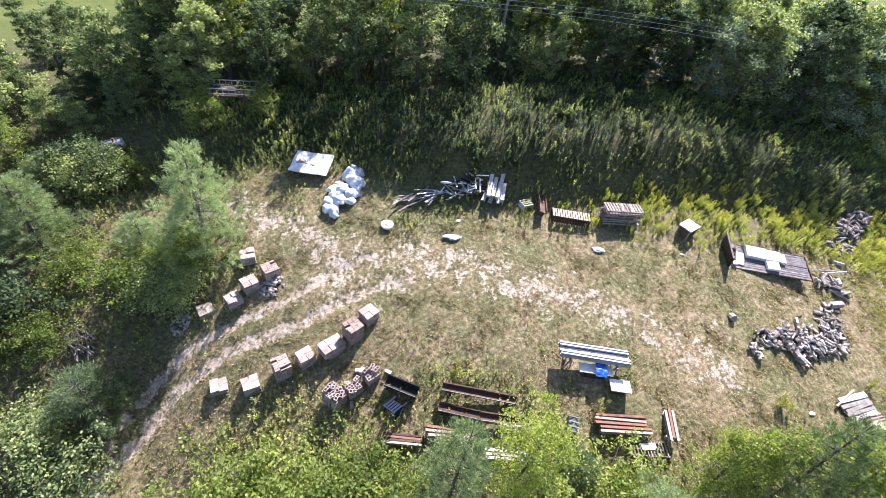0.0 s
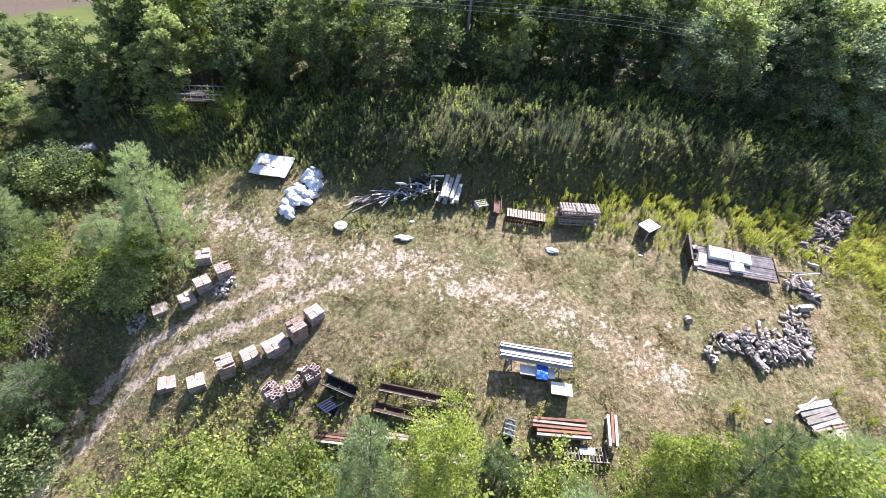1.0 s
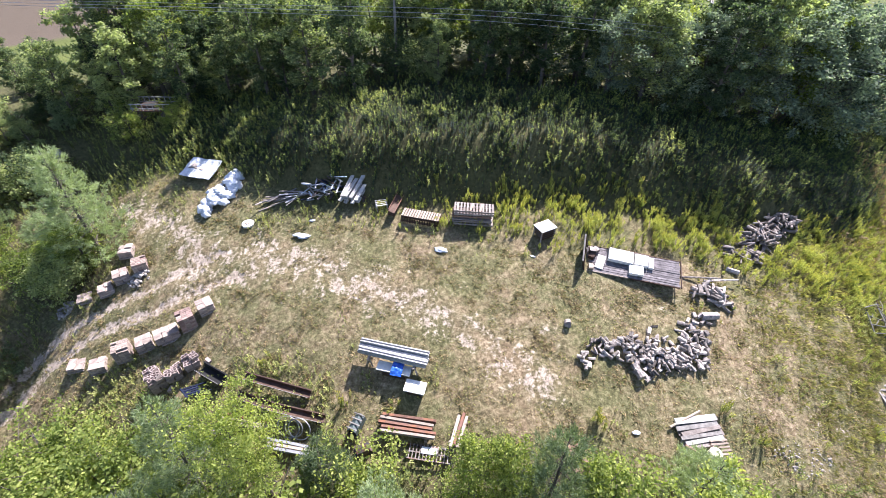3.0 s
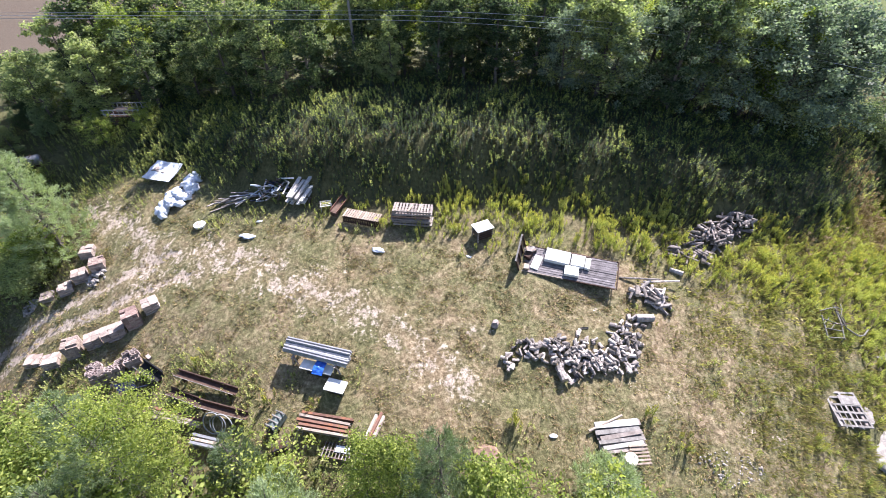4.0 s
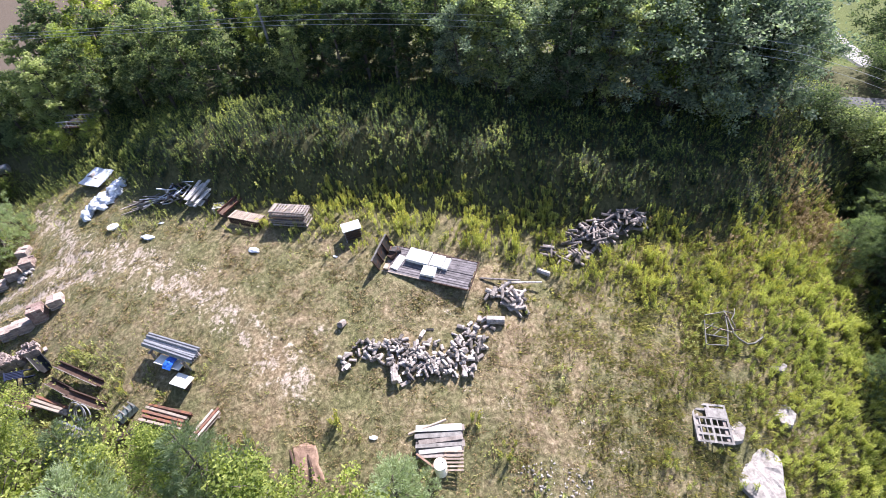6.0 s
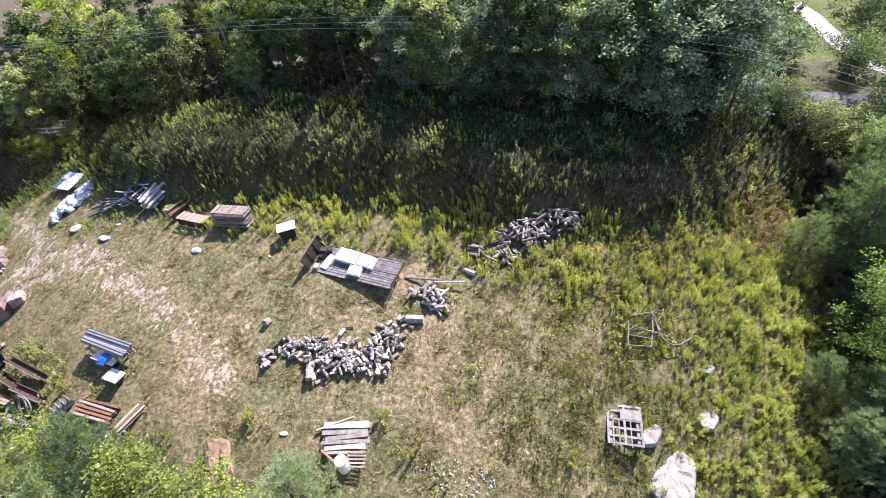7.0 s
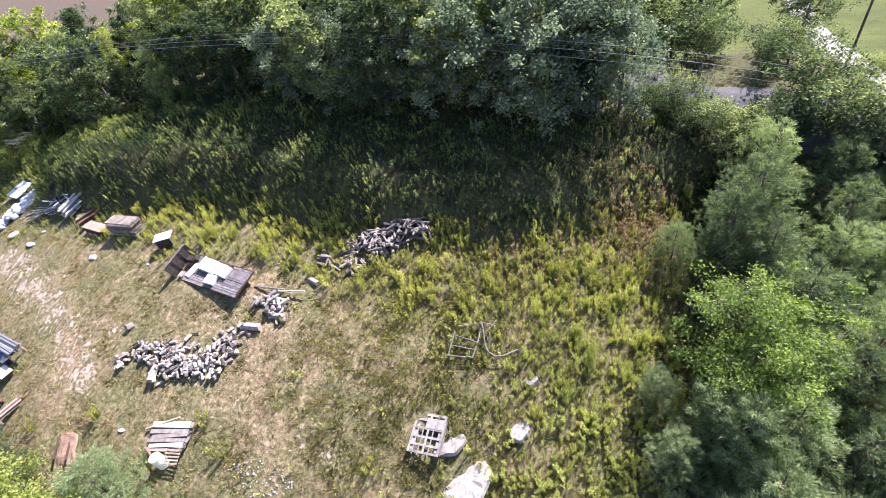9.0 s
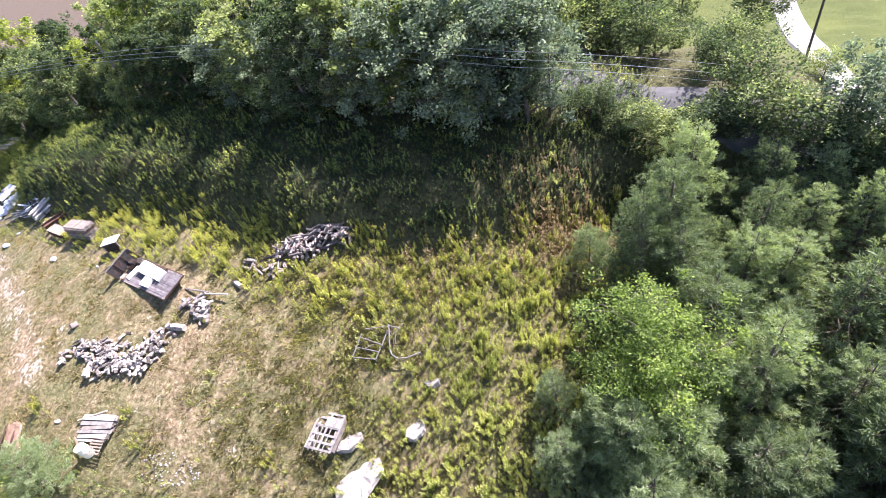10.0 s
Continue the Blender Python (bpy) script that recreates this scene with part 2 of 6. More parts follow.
TEAL = surface("green_painted_metal", (0.035, 0.05, 0.052), (0.10, 0.13, 0.13), 5, 30, 0.5, 0.3)
RUBBLE = surface("grey_rubble", (0.15, 0.135, 0.125), (0.42, 0.385, 0.36), 4, 30, 0.95)
ROCK = surface("dull_grey_rock", (0.08, 0.075, 0.075), (0.22, 0.205, 0.20), 3, 14, 0.9, relief=0.8)
STONE = surface("pale_limestone", (0.10, 0.09, 0.085), (0.36, 0.335, 0.315), 2.2, 9, 0.9, relief=0.9, spread=0.1)
BARREL = surface("cream_plastic", (0.66, 0.60, 0.48), (0.85, 0.80, 0.68), 3, 20, 0.45, relief=0.1)
REDSOIL = surface("bare_red_earth", (0.12, 0.075, 0.055), (0.30, 0.205, 0.155), 3, 14, 0.95, relief=0.9)
ASPHALT = surface("asphalt", (0.075, 0.075, 0.08), (0.14, 0.14, 0.145), 1.5, 40, 0.85)
GRAVEL = surface("pale_gravel_road", (0.20, 0.195, 0.19), (0.31, 0.30, 0.29), 1.0, 30, 0.9)
POLEWOOD = surface("grey_utility_pole", (0.14, 0.126, 0.115), (0.27, 0.25, 0.23), 5, 40, 0.9)
GREYPIPE = surface("chalky_grey_tube", (0.07, 0.067, 0.06), (0.20, 0.19, 0.17), 5, 40, 0.7)
WIRE = surface("aluminium_cable", (0.28, 0.29, 0.31), (0.42, 0.43, 0.45), 5, 40, 0.5, 0.5, relief=0.05)


# ---- mesh helpers ----
def quads_mesh(name, quads, mats, index=None):
    """A mesh from an array of separate four-cornered faces (n, 4, 3)."""
    quads = np.ascontiguousarray(quads, dtype=np.float32)
    n = len(quads)
    me = bpy.data.meshes.new(name)
    me.vertices.add(n * 4)
    me.vertices.foreach_set("co", quads.reshape(-1))
    me.loops.add(n * 4)
    me.loops.foreach_set("vertex_index", np.arange(n * 4, dtype=np.int32))
    me.polygons.add(n)
    me.polygons.foreach_set("loop_start", np.arange(0, n * 4, 4, dtype=np.int32))
    me.polygons.foreach_set("loop_total", np.full(n, 4, dtype=np.int32))
    for m in mats:
        me.materials.append(m)
    if index is not None:
        me.polygons.foreach_set("material_index", np.asarray(index, dtype=np.int32))
    me.update(calc_edges=True)
    return me


def mesh_of(name, bm, *mats):
    me = bpy.data.meshes.new(name)
    bm.to_mesh(me)
    bm.free()
    for m in mats:
        me.materials.append(m)
    return me


def part(name, bm, mat, parent, label="", kind=""):
    """One mesh object under a thing or a part; bm is a bmesh or mesh data to share."""
    data = bm if isinstance(bm, bpy.types.Mesh) else mesh_of(name, bm, mat)
    ob = new(name, data)
    ob.parent = parent
    return tagged(ob, label, kind=kind)


def thing(name, x, y, turn=0.0, label="", category="", group="", lift=0.0, tilt=0.0, lean=0.0):
    """An Empty at the base of a thing that rests on the ground."""
    ob = new(name)
    ob.matrix_world = pose(x, y, float(ground_z(x, y)) + lift, tilt, lean, turn)
    return tagged(ob, label, category, group)


def box(sx, sy, sz, at=(0, 0, 0), bevel=0.0, bm=None, turn=None, jitter=0.0):
    """A box whose base is centred at the point given, its edges broken."""
    own = bmesh.new()
    bmesh.ops.create_cube(own, size=1)
    bmesh.ops.scale(own, vec=(sx, sy, sz), verts=own.verts)
    if bevel:
        bmesh.ops.bevel(own, geom=own.edges[:], offset=bevel, segments=1, affect="EDGES")
    if jitter:
        for v in own.verts:
            v.co += Vector([random.uniform(-jitter, jitter) for _ in range(3)])
    bmesh.ops.translate(own, vec=(0, 0, sz / 2), verts=own.verts)
    if turn is not None:
        bmesh.ops.transform(own, matrix=turn, verts=own.verts)
    bmesh.ops.translate(own, vec=at, verts=own.verts)
    if bm is None:
        return own
    tmp = bpy.data.meshes.new("tmp")
    own.to_mesh(tmp)
    own.free()
    bm.from_mesh(tmp)
    bpy.data.meshes.remove(tmp)
    return bm


def tube(points, radii, sides=7, bm=None, cap=True):
    """A tapered round tube along points."""
    bm = bm or bmesh.new()
    rings = []
    pts = [Vector(p) for p in points]
    for i, p in enumerate(pts):
        way = (pts[min(i + 1, len(pts) - 1)] - pts[max(i - 1, 0)]).normalized()
        side = way.cross(Vector((0, 0, 1)) if abs(way.z) < 0.9 else Vector((1, 0, 0))).normalized()
        up = side.cross(way)
        rings.append([bm.verts.new(p + float(radii[i]) * (math.cos(a) * side + math.sin(a) * up)) for a in (2 * math.pi * k / sides for k in range(sides))])
    for a, b in zip(rings, rings[1:]):
        for k in range(sides):
            bm.faces.new((a[k], a[(k + 1) % sides], b[(k + 1) % sides], b[k]))
    if cap:
        bm.faces.new(rings[0][::-1])
        bm.faces.new(rings[-1])
    return bm


def profile(points, length, thick=0.0, bm=None):
    """An open section in the y-z plane drawn out along x, with sheet thickness."""
    bm = bm or bmesh.new()
    ys = [Vector((0, *p)) for p in points]
    outer = []
    for i, p in enumerate(ys):
        way = (ys[min(i + 1, len(ys) - 1)] - ys[max(i - 1, 0)]).normalized()
        outer.append(p + thick * Vector((0, -way.z, way.y)))
    loop = ys + outer[::-1]
    a = [bm.verts.new(p + Vector((-length / 2, 0, 0))) for p in loop]
    b = [bm.verts.new(p + Vector((length / 2, 0, 0))) for p in loop]
    n = len(loop)
    for k in range(n):
        bm.faces.new((a[k], a[(k + 1) % n], b[(k + 1) % n], b[k]))
    h = len(ys)
    for k in range(h - 1):
        bm.faces.new((a[k + 1], a[k], a[n - 1 - k], a[n - 2 - k]))
        bm.faces.new((b[k], b[k + 1], b[n - 2 - k], b[n - 1 - k]))
    bmesh.ops.recalc_face_normals(bm, faces=bm.faces)
    return bm


# ---- ground: one sheet to the horizon ----
def near_line(x, y, pts):
    """Distance to a broken line."""
    best = np.full(np.shape(x), 1e9)
    for (ax, ay), (bx, by) in zip(pts, pts[1:]):
        dx, dy = bx - ax, by - ay
        t = np.clip(((x - ax) * dx + (y - ay) * dy) / (dx * dx + dy * dy), 0, 1)
        best = np.minimum(best, np.hypot(x - ax - t * dx, y - ay - t * dy))
    return best


RUT_A = [(-24.62, 16.59), (-22.9, 19.14), (-20.65, 22.44), (-17.68, 24.47), (-14.69, 25.03), (-11.2, 25.57), (-8.23, 26.41), (-6.19, 26.9)]
RUT_B = [(-23.65, 16.95), (-21.86, 19.09), (-18.29, 22.34), (-15.36, 23.5), (-11.35, 23.64), (-7.75, 24.48), (-4.17, 24.84)]
RUT_C = [(-6.71, 26.16), (-8.32, 27.07), (-9.02, 28.4), (-10.13, 29.63), (-12.74, 31.87), (-15.05, 33.51)]
BAND = [(-15.75, 33.54), (-10.23, 29.81), (-7.82, 26.58), (-4.57, 26.09), (-1, 24.84), (1.54, 23.24), (4.2, 21.64), (7.26, 19.54), (10.13, 17.45), (12.8, 15.1)]
WORN = [(-7.82, 26.39, 3.0), (-3.75, 25.69, 2.8), (0.53, 24.04, 2.6), (3.79, 22.03, 2.2), (13.82, 17.82, 1.8), (12.8, 14.51, 1.5), (22.93, 13.8, 1.6), (28.53, 12.02, 1.8), (20.36, 18.38, 1.6)]


def wear_at(x, y):
    w = 0.68 * np.exp(-(near_line(x, y, RUT_A) / 0.52) ** 2) + 0.68 * np.exp(-(near_line(x, y, RUT_B) / 0.52) ** 2)
    w = np.maximum(w, 0.3 * np.exp(-(near_line(x, y, RUT_C) / 0.7) ** 2))
    w = np.maximum(w, 0.24 * np.exp(-(near_line(x, y, RUT_A) / 1.5) ** 2))
    w = np.maximum(w, 0.47 * np.exp(-(near_line(x, y, BAND) / 1.8) ** 2))
    for cx, cy, r in WORN:
        w = np.maximum(w, (0.50 if cx < 8 else 0.34) * np.exp(-(((x - cx) ** 2 + ((y - cy) * 1.25) ** 2) / (r * r * 1.4))))
    return w


def yard_at(x, y):
    """1 in the open trodden yard, 0 where weeds and brush have taken over."""
    far = berm_foot(x) - np.interp(x, [-8, 2, 8, 12, 15, 22, 27, 32], [0.8, 0.9, 1.7, 2.6, 3.6, 2.4, 3.4, 4.0])
    near = np.interp(x, [-24, -14, -8, 0, 6, 14, 24, 32], [13.0, 17.5, 15.0, 12.0, 11.5, 9.5, 8.5, 8.0])
    left = np.interp(y, [8, 14, 20, 24, 28, 32, 36], [-24, -23, -21.5, -20, -16.5, -14.5, -14])
    right = np.interp(y, [6, 12, 16, 20, 24, 28], [37, 37, 36.5, 35, 31, 27])
    return smooth(0, 1.6, far - y) * smooth(0, 1.5, y - near) * smooth(-0.5, 1.2, x - left) * smooth(-3.0, 9.0, right - x)


def build_ground():
    fine_x, fine_y = np.arange(-34, 84, 0.3), np.arange(-16, 66, 0.3)
    xs = np.concatenate([[-2600, -900, -400, -220, -140, -100, -75, -58, -45, -39], fine_x, [86, 92, 100, 115, 140, 190, 300, 700, 2600]])
    ys = np.concatenate([[-2600, -700, -250, -100, -50, -28, -20], fine_y, [69, 74, 80, 90, 105, 130, 170, 240, 400, 900, 2600]])
    X, Y = np.meshgrid(xs, ys)
    Z = ground_z(X, Y)
    ruts = np.exp(-(near_line(X, Y, RUT_A) / 0.32) ** 2) + np.exp(-(near_line(X, Y, RUT_B) / 0.32) ** 2)
    inner = smooth(0, 3, X + 34) * smooth(0, 3, 84 - X) * smooth(0, 3, Y + 16) * smooth(0, 3, 66 - Y)
    rough = np.array([noise.noise((x * 0.55, y * 0.55, 3.1)) * 0.10 + noise.noise((x * 1.9, y * 1.9, 8.7)) * 0.045 for x, y in zip(X.ravel(), Y.ravel())]).reshape(X.shape)
    Z = Z + inner * rough - 0.09 * ruts * inner
    nx, ny = len(xs), len(ys)
    me = bpy.data.meshes.new("ground")
    me.vertices.add(nx * ny)
    me.vertices.foreach_set("co", np.stack([X, Y, Z], -1).astype(np.float32).reshape(-1))
    i, j = np.meshgrid(np.arange(nx - 1), np.arange(ny - 1))
    a = (j * nx + i).ravel()
    loops = np.stack([a, a + 1, a + 1 + nx, a + nx], -1).astype(np.int32)
    me.loops.add(loops.size)
    me.loops.foreach_set("vertex_index", loops.reshape(-1))
    me.polygons.add(len(loops))
    me.polygons.foreach_set("loop_start", np.arange(0, loops.size, 4, dtype=np.int32))
    me.polygons.foreach_set("loop_total", np.full(len(loops), 4, dtype=np.int32))
    me.polygons.foreach_set("use_smooth", np.ones(len(loops), dtype=bool))
    me.update(calc_edges=True)
    for key, val in (("wear", wear_at(X, Y)), ("green", (1 - yard_at(X, Y)) * (0.35 + 0.55 * np.maximum(smooth(-1.0, 0.5, Y - berm_foot(X)), 1 - smooth(3, 8, Y))))):
        at = me.attributes.new(key, "FLOAT", "POINT")
        at.data.foreach_set("value", val.astype(np.float32).reshape(-1))
    me.materials.append(GROUND)
    return tagged(new("ground", me), "worn tan dirt and dry grass yard on a low knoll", "ground", kind="structure")


build_ground()


def ribbon(name, pts, half, mat, label, lift=0.04):
    """A strip of road that follows the ground, with a cambered top and shoulders."""
    rows = []
    dense = []
    for (ax, ay), (bx, by) in zip(pts, pts[1:]):
        n = max(2, int(math.hypot(bx - ax, by - ay) / 1.5))
        dense += [(ax + (bx - ax) * k / n, ay + (by - ay) * k / n) for k in range(n)]
    dense.append(pts[-1])
    bm = bmesh.new()
    for i, (x, y) in enumerate(dense):
        (px, py), (qx, qy) = dense[max(i - 1, 0)], dense[min(i + 1, len(dense) - 1)]
        d = math.hypot(qx - px, qy - py)
        nx, ny = -(qy - py) / d, (qx - px) / d
        row = []
        for s, h in ((-1.12, -0.25), (-1, 0.0), (-0.5, 0.04), (0, 0.06), (0.5, 0.04), (1, 0.0), (1.12, -0.25)):
            gx, gy = x + nx * half * s, y + ny * half * s
            row.append(bm.verts.new((gx, gy, float(ground_z(gx, gy)) + lift + 0.14 + h)))
        rows.append(row)
    for r, q in zip(rows, rows[1:]):
        for k in range(6):
            bm.faces.new((r[k], r[k + 1], q[k + 1], q[k]))
    bmesh.ops.recalc_face_normals(bm, faces=bm.faces)
    return tagged(new(name, mesh_of(name, bm, mat)), label, "road", kind="structure")


ribbon("road", [(20, 47.5), (40, 43.0), (49, 40.4), (54.5, 38.8), (59, 37.6), (66, 35.6), (76, 31.6)], 1.7, ASPHALT, "grey asphalt country road running behind the trees")
ribbon("gravel_road", [(69.5, 37.5), (70.8, 46), (72.0, 56), (73.8, 66), (76.0, 76), (78, 95), (77, 130)], 1.2, GRAVEL, "sunlit pale gravel road crossing a green field")


# ---- plants ----
def leaf_quads(centres, size, droop=0.0, up=0.3, narrow=0.62, gen=rng):
    """Leaf blades (n, 4, 3) of random turn round the given centres."""
    n = len(centres)
    way = gen.normal(size=(n, 3))
    way[:, 2] = way[:, 2] * 0.6 + up - droop
    way /= np.linalg.norm(way, axis=1, keepdims=True)
    side = np.cross(way, gen.normal(size=(n, 3)))
    side /= np.linalg.norm(side, axis=1, keepdims=True) + 1e-9
    s = size * gen.uniform(0.65, 1.3, size=(n, 1))
    a = centres - way * s * 0.5
    b = centres + side * s * narrow * 0.5 - way * s * 0.05
    c = centres + way * s * 0.5
    d = centres - side * s * narrow * 0.5 - way * s * 0.05
    return np.stack([a, b, c, d], 1)


def broadleaf_tree(height, spread, seed, leaves, size, low=0.22, twigs=9, limbs=17, clump=0.55):
    """Trunk mesh and crown mesh of a broad-leaved tree: limbs, twigs and clumps of leaves with gaps between them."""
    gen = np.random.default_rng(seed)
    bm = bmesh.new()
    sway = gen.normal(size=2) * height * 0.03
    spine = [Vector((sway[0] * t * t, sway[1] * t * t, height * 0.93 * t)) for t in np.linspace(0, 1, 7)]
    r0 = 0.012 * height + 0.03
    tube(spine, [r0 * (1.25 - t * 1.15) + 0.01 for t in np.linspace(0, 1, 7)], 7, bm)
    centres, weights = [], []
    for k in range(limbs):
        f = low + (0.97 - low) * (k + gen.uniform(0, 0.8)) / limbs
        base = spine[0].lerp(spine[-1], f)
        base.x, base.y = sway[0] * f * f, sway[1] * f * f
        a = k * 2.4 + gen.uniform(-0.5, 0.5)
        belly = math.sin(math.pi * min(1, 0.18 + 0.82 * (f - low) / (1 - low) * 0.98)) ** 0.7
        reach = spread * (0.35 + 0.75 * belly) * gen.uniform(0.6, 1.12)
        rise = reach * gen.uniform(0.35, 0.9)
        tip = base + Vector((math.cos(a) * reach, math.sin(a) * reach, rise))
        mid = base.lerp(tip, 0.5) + Vector((0, 0, -0.08 * reach))
        tube([base, mid, tip], [r0 * 0.35 * (1.2 - f), r0 * 0.22 * (1.2 - f), 0.012], 5, bm, False)
        for q in range(twigs):
            s = gen.uniform(0.3, 1.08)
            p = base.lerp(tip, s) + Vector(gen.normal(size=3) * (0.16 * spread + 0.18 * reach * s * 0.6))
            p.z += gen.uniform(-0.1, 0.35) * spread * 0.3
            if q < 3:
                tube([base.lerp(tip, s * 0.8), p], [0.02, 0.006], 4, bm, False)
            centres.append(p)
            weights.append(gen.uniform(0.5, 1.4))
    centres.append(spine[-1] + Vector((0, 0, 0.2)))
    weights.append(1.3)
    w = np.array(weights) / sum(weights)
    pick = gen.choice(len(centres), leaves, p=w)
    c = np.array([tuple(p) for p in centres])[pick]
    rad = clump * gen.uniform(0.55, 1.25, len(centres))[pick][:, None]
    off = gen.normal(size=(leaves, 3)) * rad * np.array([0.62, 0.62, 0.45])
    return mesh_of("trunk", bm, BARK), leaf_quads(c + off, size, up=0.15, gen=gen)


def pine_tree(height, spread, seed, tufts, size, per=13, thin=0.13):
    """White pine: whorls of limbs swept upward, tufts of long needles."""
    gen = np.random.default_rng(seed)
    bm = bmesh.new()
    r0 = 0.013 * height + 0.03
    tube([(0, 0, 0), (0.03 * height * gen.normal() * 0.3, 0, height * 0.5), (0, 0, height)], [r0, r0 * 0.6, 0.015], 7, bm)
    quads, spots, ways = [], [], []
    whorls = int(height / 0.62)
    for k in range(whorls):
        f = 0.08 + 0.92 * (k + gen.uniform(-0.2, 0.2)) / whorls
        n = 5 if f < 0.8 else 4
        for q in range(n):
            a = 2 * math.pi * (q + gen.uniform(-0.25, 0.25)) / n + k * 1.1
            reach = spread * (1.02 - f) ** 0.75 * gen.uniform(0.65, 1.15) + 0.2
            base = np.array([0, 0, f * height])
            out = np.array([math.cos(a), math.sin(a), 0])
            pts = [base + out * reach * s + np.array([0, 0, reach * (0.06 * s + 0.30 * s * s)]) for s in (0, 0.35, 0.7, 1.0)]
            tube(pts, [r0 * 0.3 * (1.1 - f) + 0.008, 0.02, 0.012, 0.006], 4, bm, False)
            m = max(2, int(tufts / (whorls * 5) * (0.5 + reach / spread * 1.3) / 3.4))
            for s in gen.uniform(0.3, 1.05, m):
                sidew = np.cross(out, [0, 0, 1]) * gen.normal() * 0.30 * reach * (1.15 - s * 0.6)
                end = base + out * reach * s + np.array([0, 0, reach * (0.06 * s + 0.30 * s * s)]) + sidew + gen.normal(size=3) * 0.08
                w = out * 0.7 + np.array([0, 0, 0.75]) + sidew / (np.linalg.norm(sidew) + 1e-9) * 0.35
                w /= np.linalg.norm(w)
                for _ in range(int(gen.integers(2, 6))):
                    spots.append(end + gen.normal(size=3) * 0.085 + w * gen.uniform(-0.12, 0.12))
                    ways.append(w)
    spots.append(np.array([0, 0, height]))
    ways.append(np.array([0, 0, 1.0]))
    spots, ways = np.array(spots), np.array(ways)
    P, W = np.repeat(spots, per, 0), np.repeat(ways, per, 0)
    d = W * 0.85 + gen.normal(size=P.shape) * 0.5
    d /= np.linalg.norm(d, axis=1, keepdims=True)
    side = np.cross(d, gen.normal(size=P.shape))
    side /= np.linalg.norm(side, axis=1, keepdims=True) + 1e-9
    L = size * gen.uniform(0.7, 1.3, size=(len(P), 1))
    half = 0.5 * np.full((len(P), 1), size * thin)
    start = P + gen.normal(size=P.shape) * 0.05
    quads = np.stack([start, start + d * L * 0.55 + side * half, start + d * L, start + d * L * 0.55 - side * half], 1)
    return mesh_of("trunk", bm, BARK), quads


def crown_mesh(quads, mat):
    return quads_mesh("crown", quads, [mat])


KINDS = {}


def kind_of_tree(key, made, mat, label, category="tree"):
    trunk, quads = made
    KINDS[key] = (trunk, crown_mesh(quads, mat), label, category)


kind_of_tree("ash", broadleaf_tree(10.5, 1.95, 11, 7200, 0.235, 0.10, 4, 20, 0.42), MAPLE, "tall mid-green broad-leaved tree in the tree belt")
kind_of_tree("elm", broadleaf_tree(9.0, 2.2, 12, 7200, 0.235, 0.08, 4, 20, 0.45), MAPLE, "spreading mid-green broad-leaved tree in the tree belt")
kind_of_tree("poplar", broadleaf_tree(11.5, 1.6, 13, 6800, 0.23, 0.10, 4, 21, 0.38), MAPLE, "slender green broad-leaved tree in the tree belt")
kind_of_tree("maple", broadleaf_tree(9.5, 2.9, 26, 8200, 0.235, 0.04, 4, 22, 0.56), SHADY, "tall green tree on top of the bank, shade and haze put into its leaf colour")
kind_of_tree("locust", broadleaf_tree(9.5, 2.5, 14, 7600, 0.21, 0.10, 5, 18, 0.48), BRIGHT, "bright yellow-green broad-leaved tree in full sun")
kind_of_tree("sapling", broadleaf_tree(6.5, 1.7, 15, 8500, 0.135, 0.08, 10, 20, 0.36), BRIGHT, "young bright green sapling with light foliage")
kind_of_tree("walnut", broadleaf_tree(10.0, 2.2, 16, 15000, 0.145, 0.25, 12, 24, 0.42), BRIGHT, "slender sunlit tree with fine yellow-green leaves")
kind_of_tree("shrub", broadleaf_tree(2.6, 1.7, 17, 5200, 0.13, 0.04, 9, 15, 0.34), BRIGHT, "low yellow-green bush at the yard's edge", "bush")
kind_of_tree("thicket", broadleaf_tree(3.6, 2.3, 18, 4200, 0.20, 0.04, 9, 15, 0.5), MAPLE, "dense dark green bush at the edge of the trees", "bush")
kind_of_tree("open_tree", broadleaf_tree(13.5, 4.2, 19, 9500, 0.30, 0.34, 9, 18, 0.75), MAPLE, "tall open tree with bare forked limbs beside the road")
kind_of_tree("pine", pine_tree(9.0, 3.0, 21, 1550, 0.23), PINE, "blue-green white pine with soft upswept limbs")
kind_of_tree("broad_pine", pine_tree(7.5, 3.3, 22, 1600, 0.23), PINE, "bushy blue-green white pine")
kind_of_tree("far_pine", pine_tree(8.6, 3.2, 24, 900, 0.36, 8, 0.16), PINE, "bushy blue-green white pine deep in the wood")
kind_of_tree("beech", broadleaf_tree(10.0, 3.4, 25, 26000, 0.15, 0.10, 9, 24, 0.5), BEECH, "broad bright green leafy tree at the edge of the pine wood")
kind_of_tree("young_pine", pine_tree(4.6, 2.0, 23, 1200, 0.19), PINE, "young blue-green white pine among the weeds")


def plant(key, x, y, scale=1.0, turn=None, sink=0.15, wide=1.0, group=""):
    trunk, crown, label, category = KINDS[key]
    ob = new(category, None)
    ob.matrix_world = pose(x, y, float(ground_z(x, y)) - sink, random.uniform(-3, 3), random.uniform(-3, 3), random.uniform(0, 360) if turn is None else turn)
    ob.scale = (scale * wide, scale * wide, scale)
    tagged(ob, label, category, group or category + "s of the clearing")
    part("trunk", trunk, None, ob)
    part("crown", crown, None, ob)
    return ob


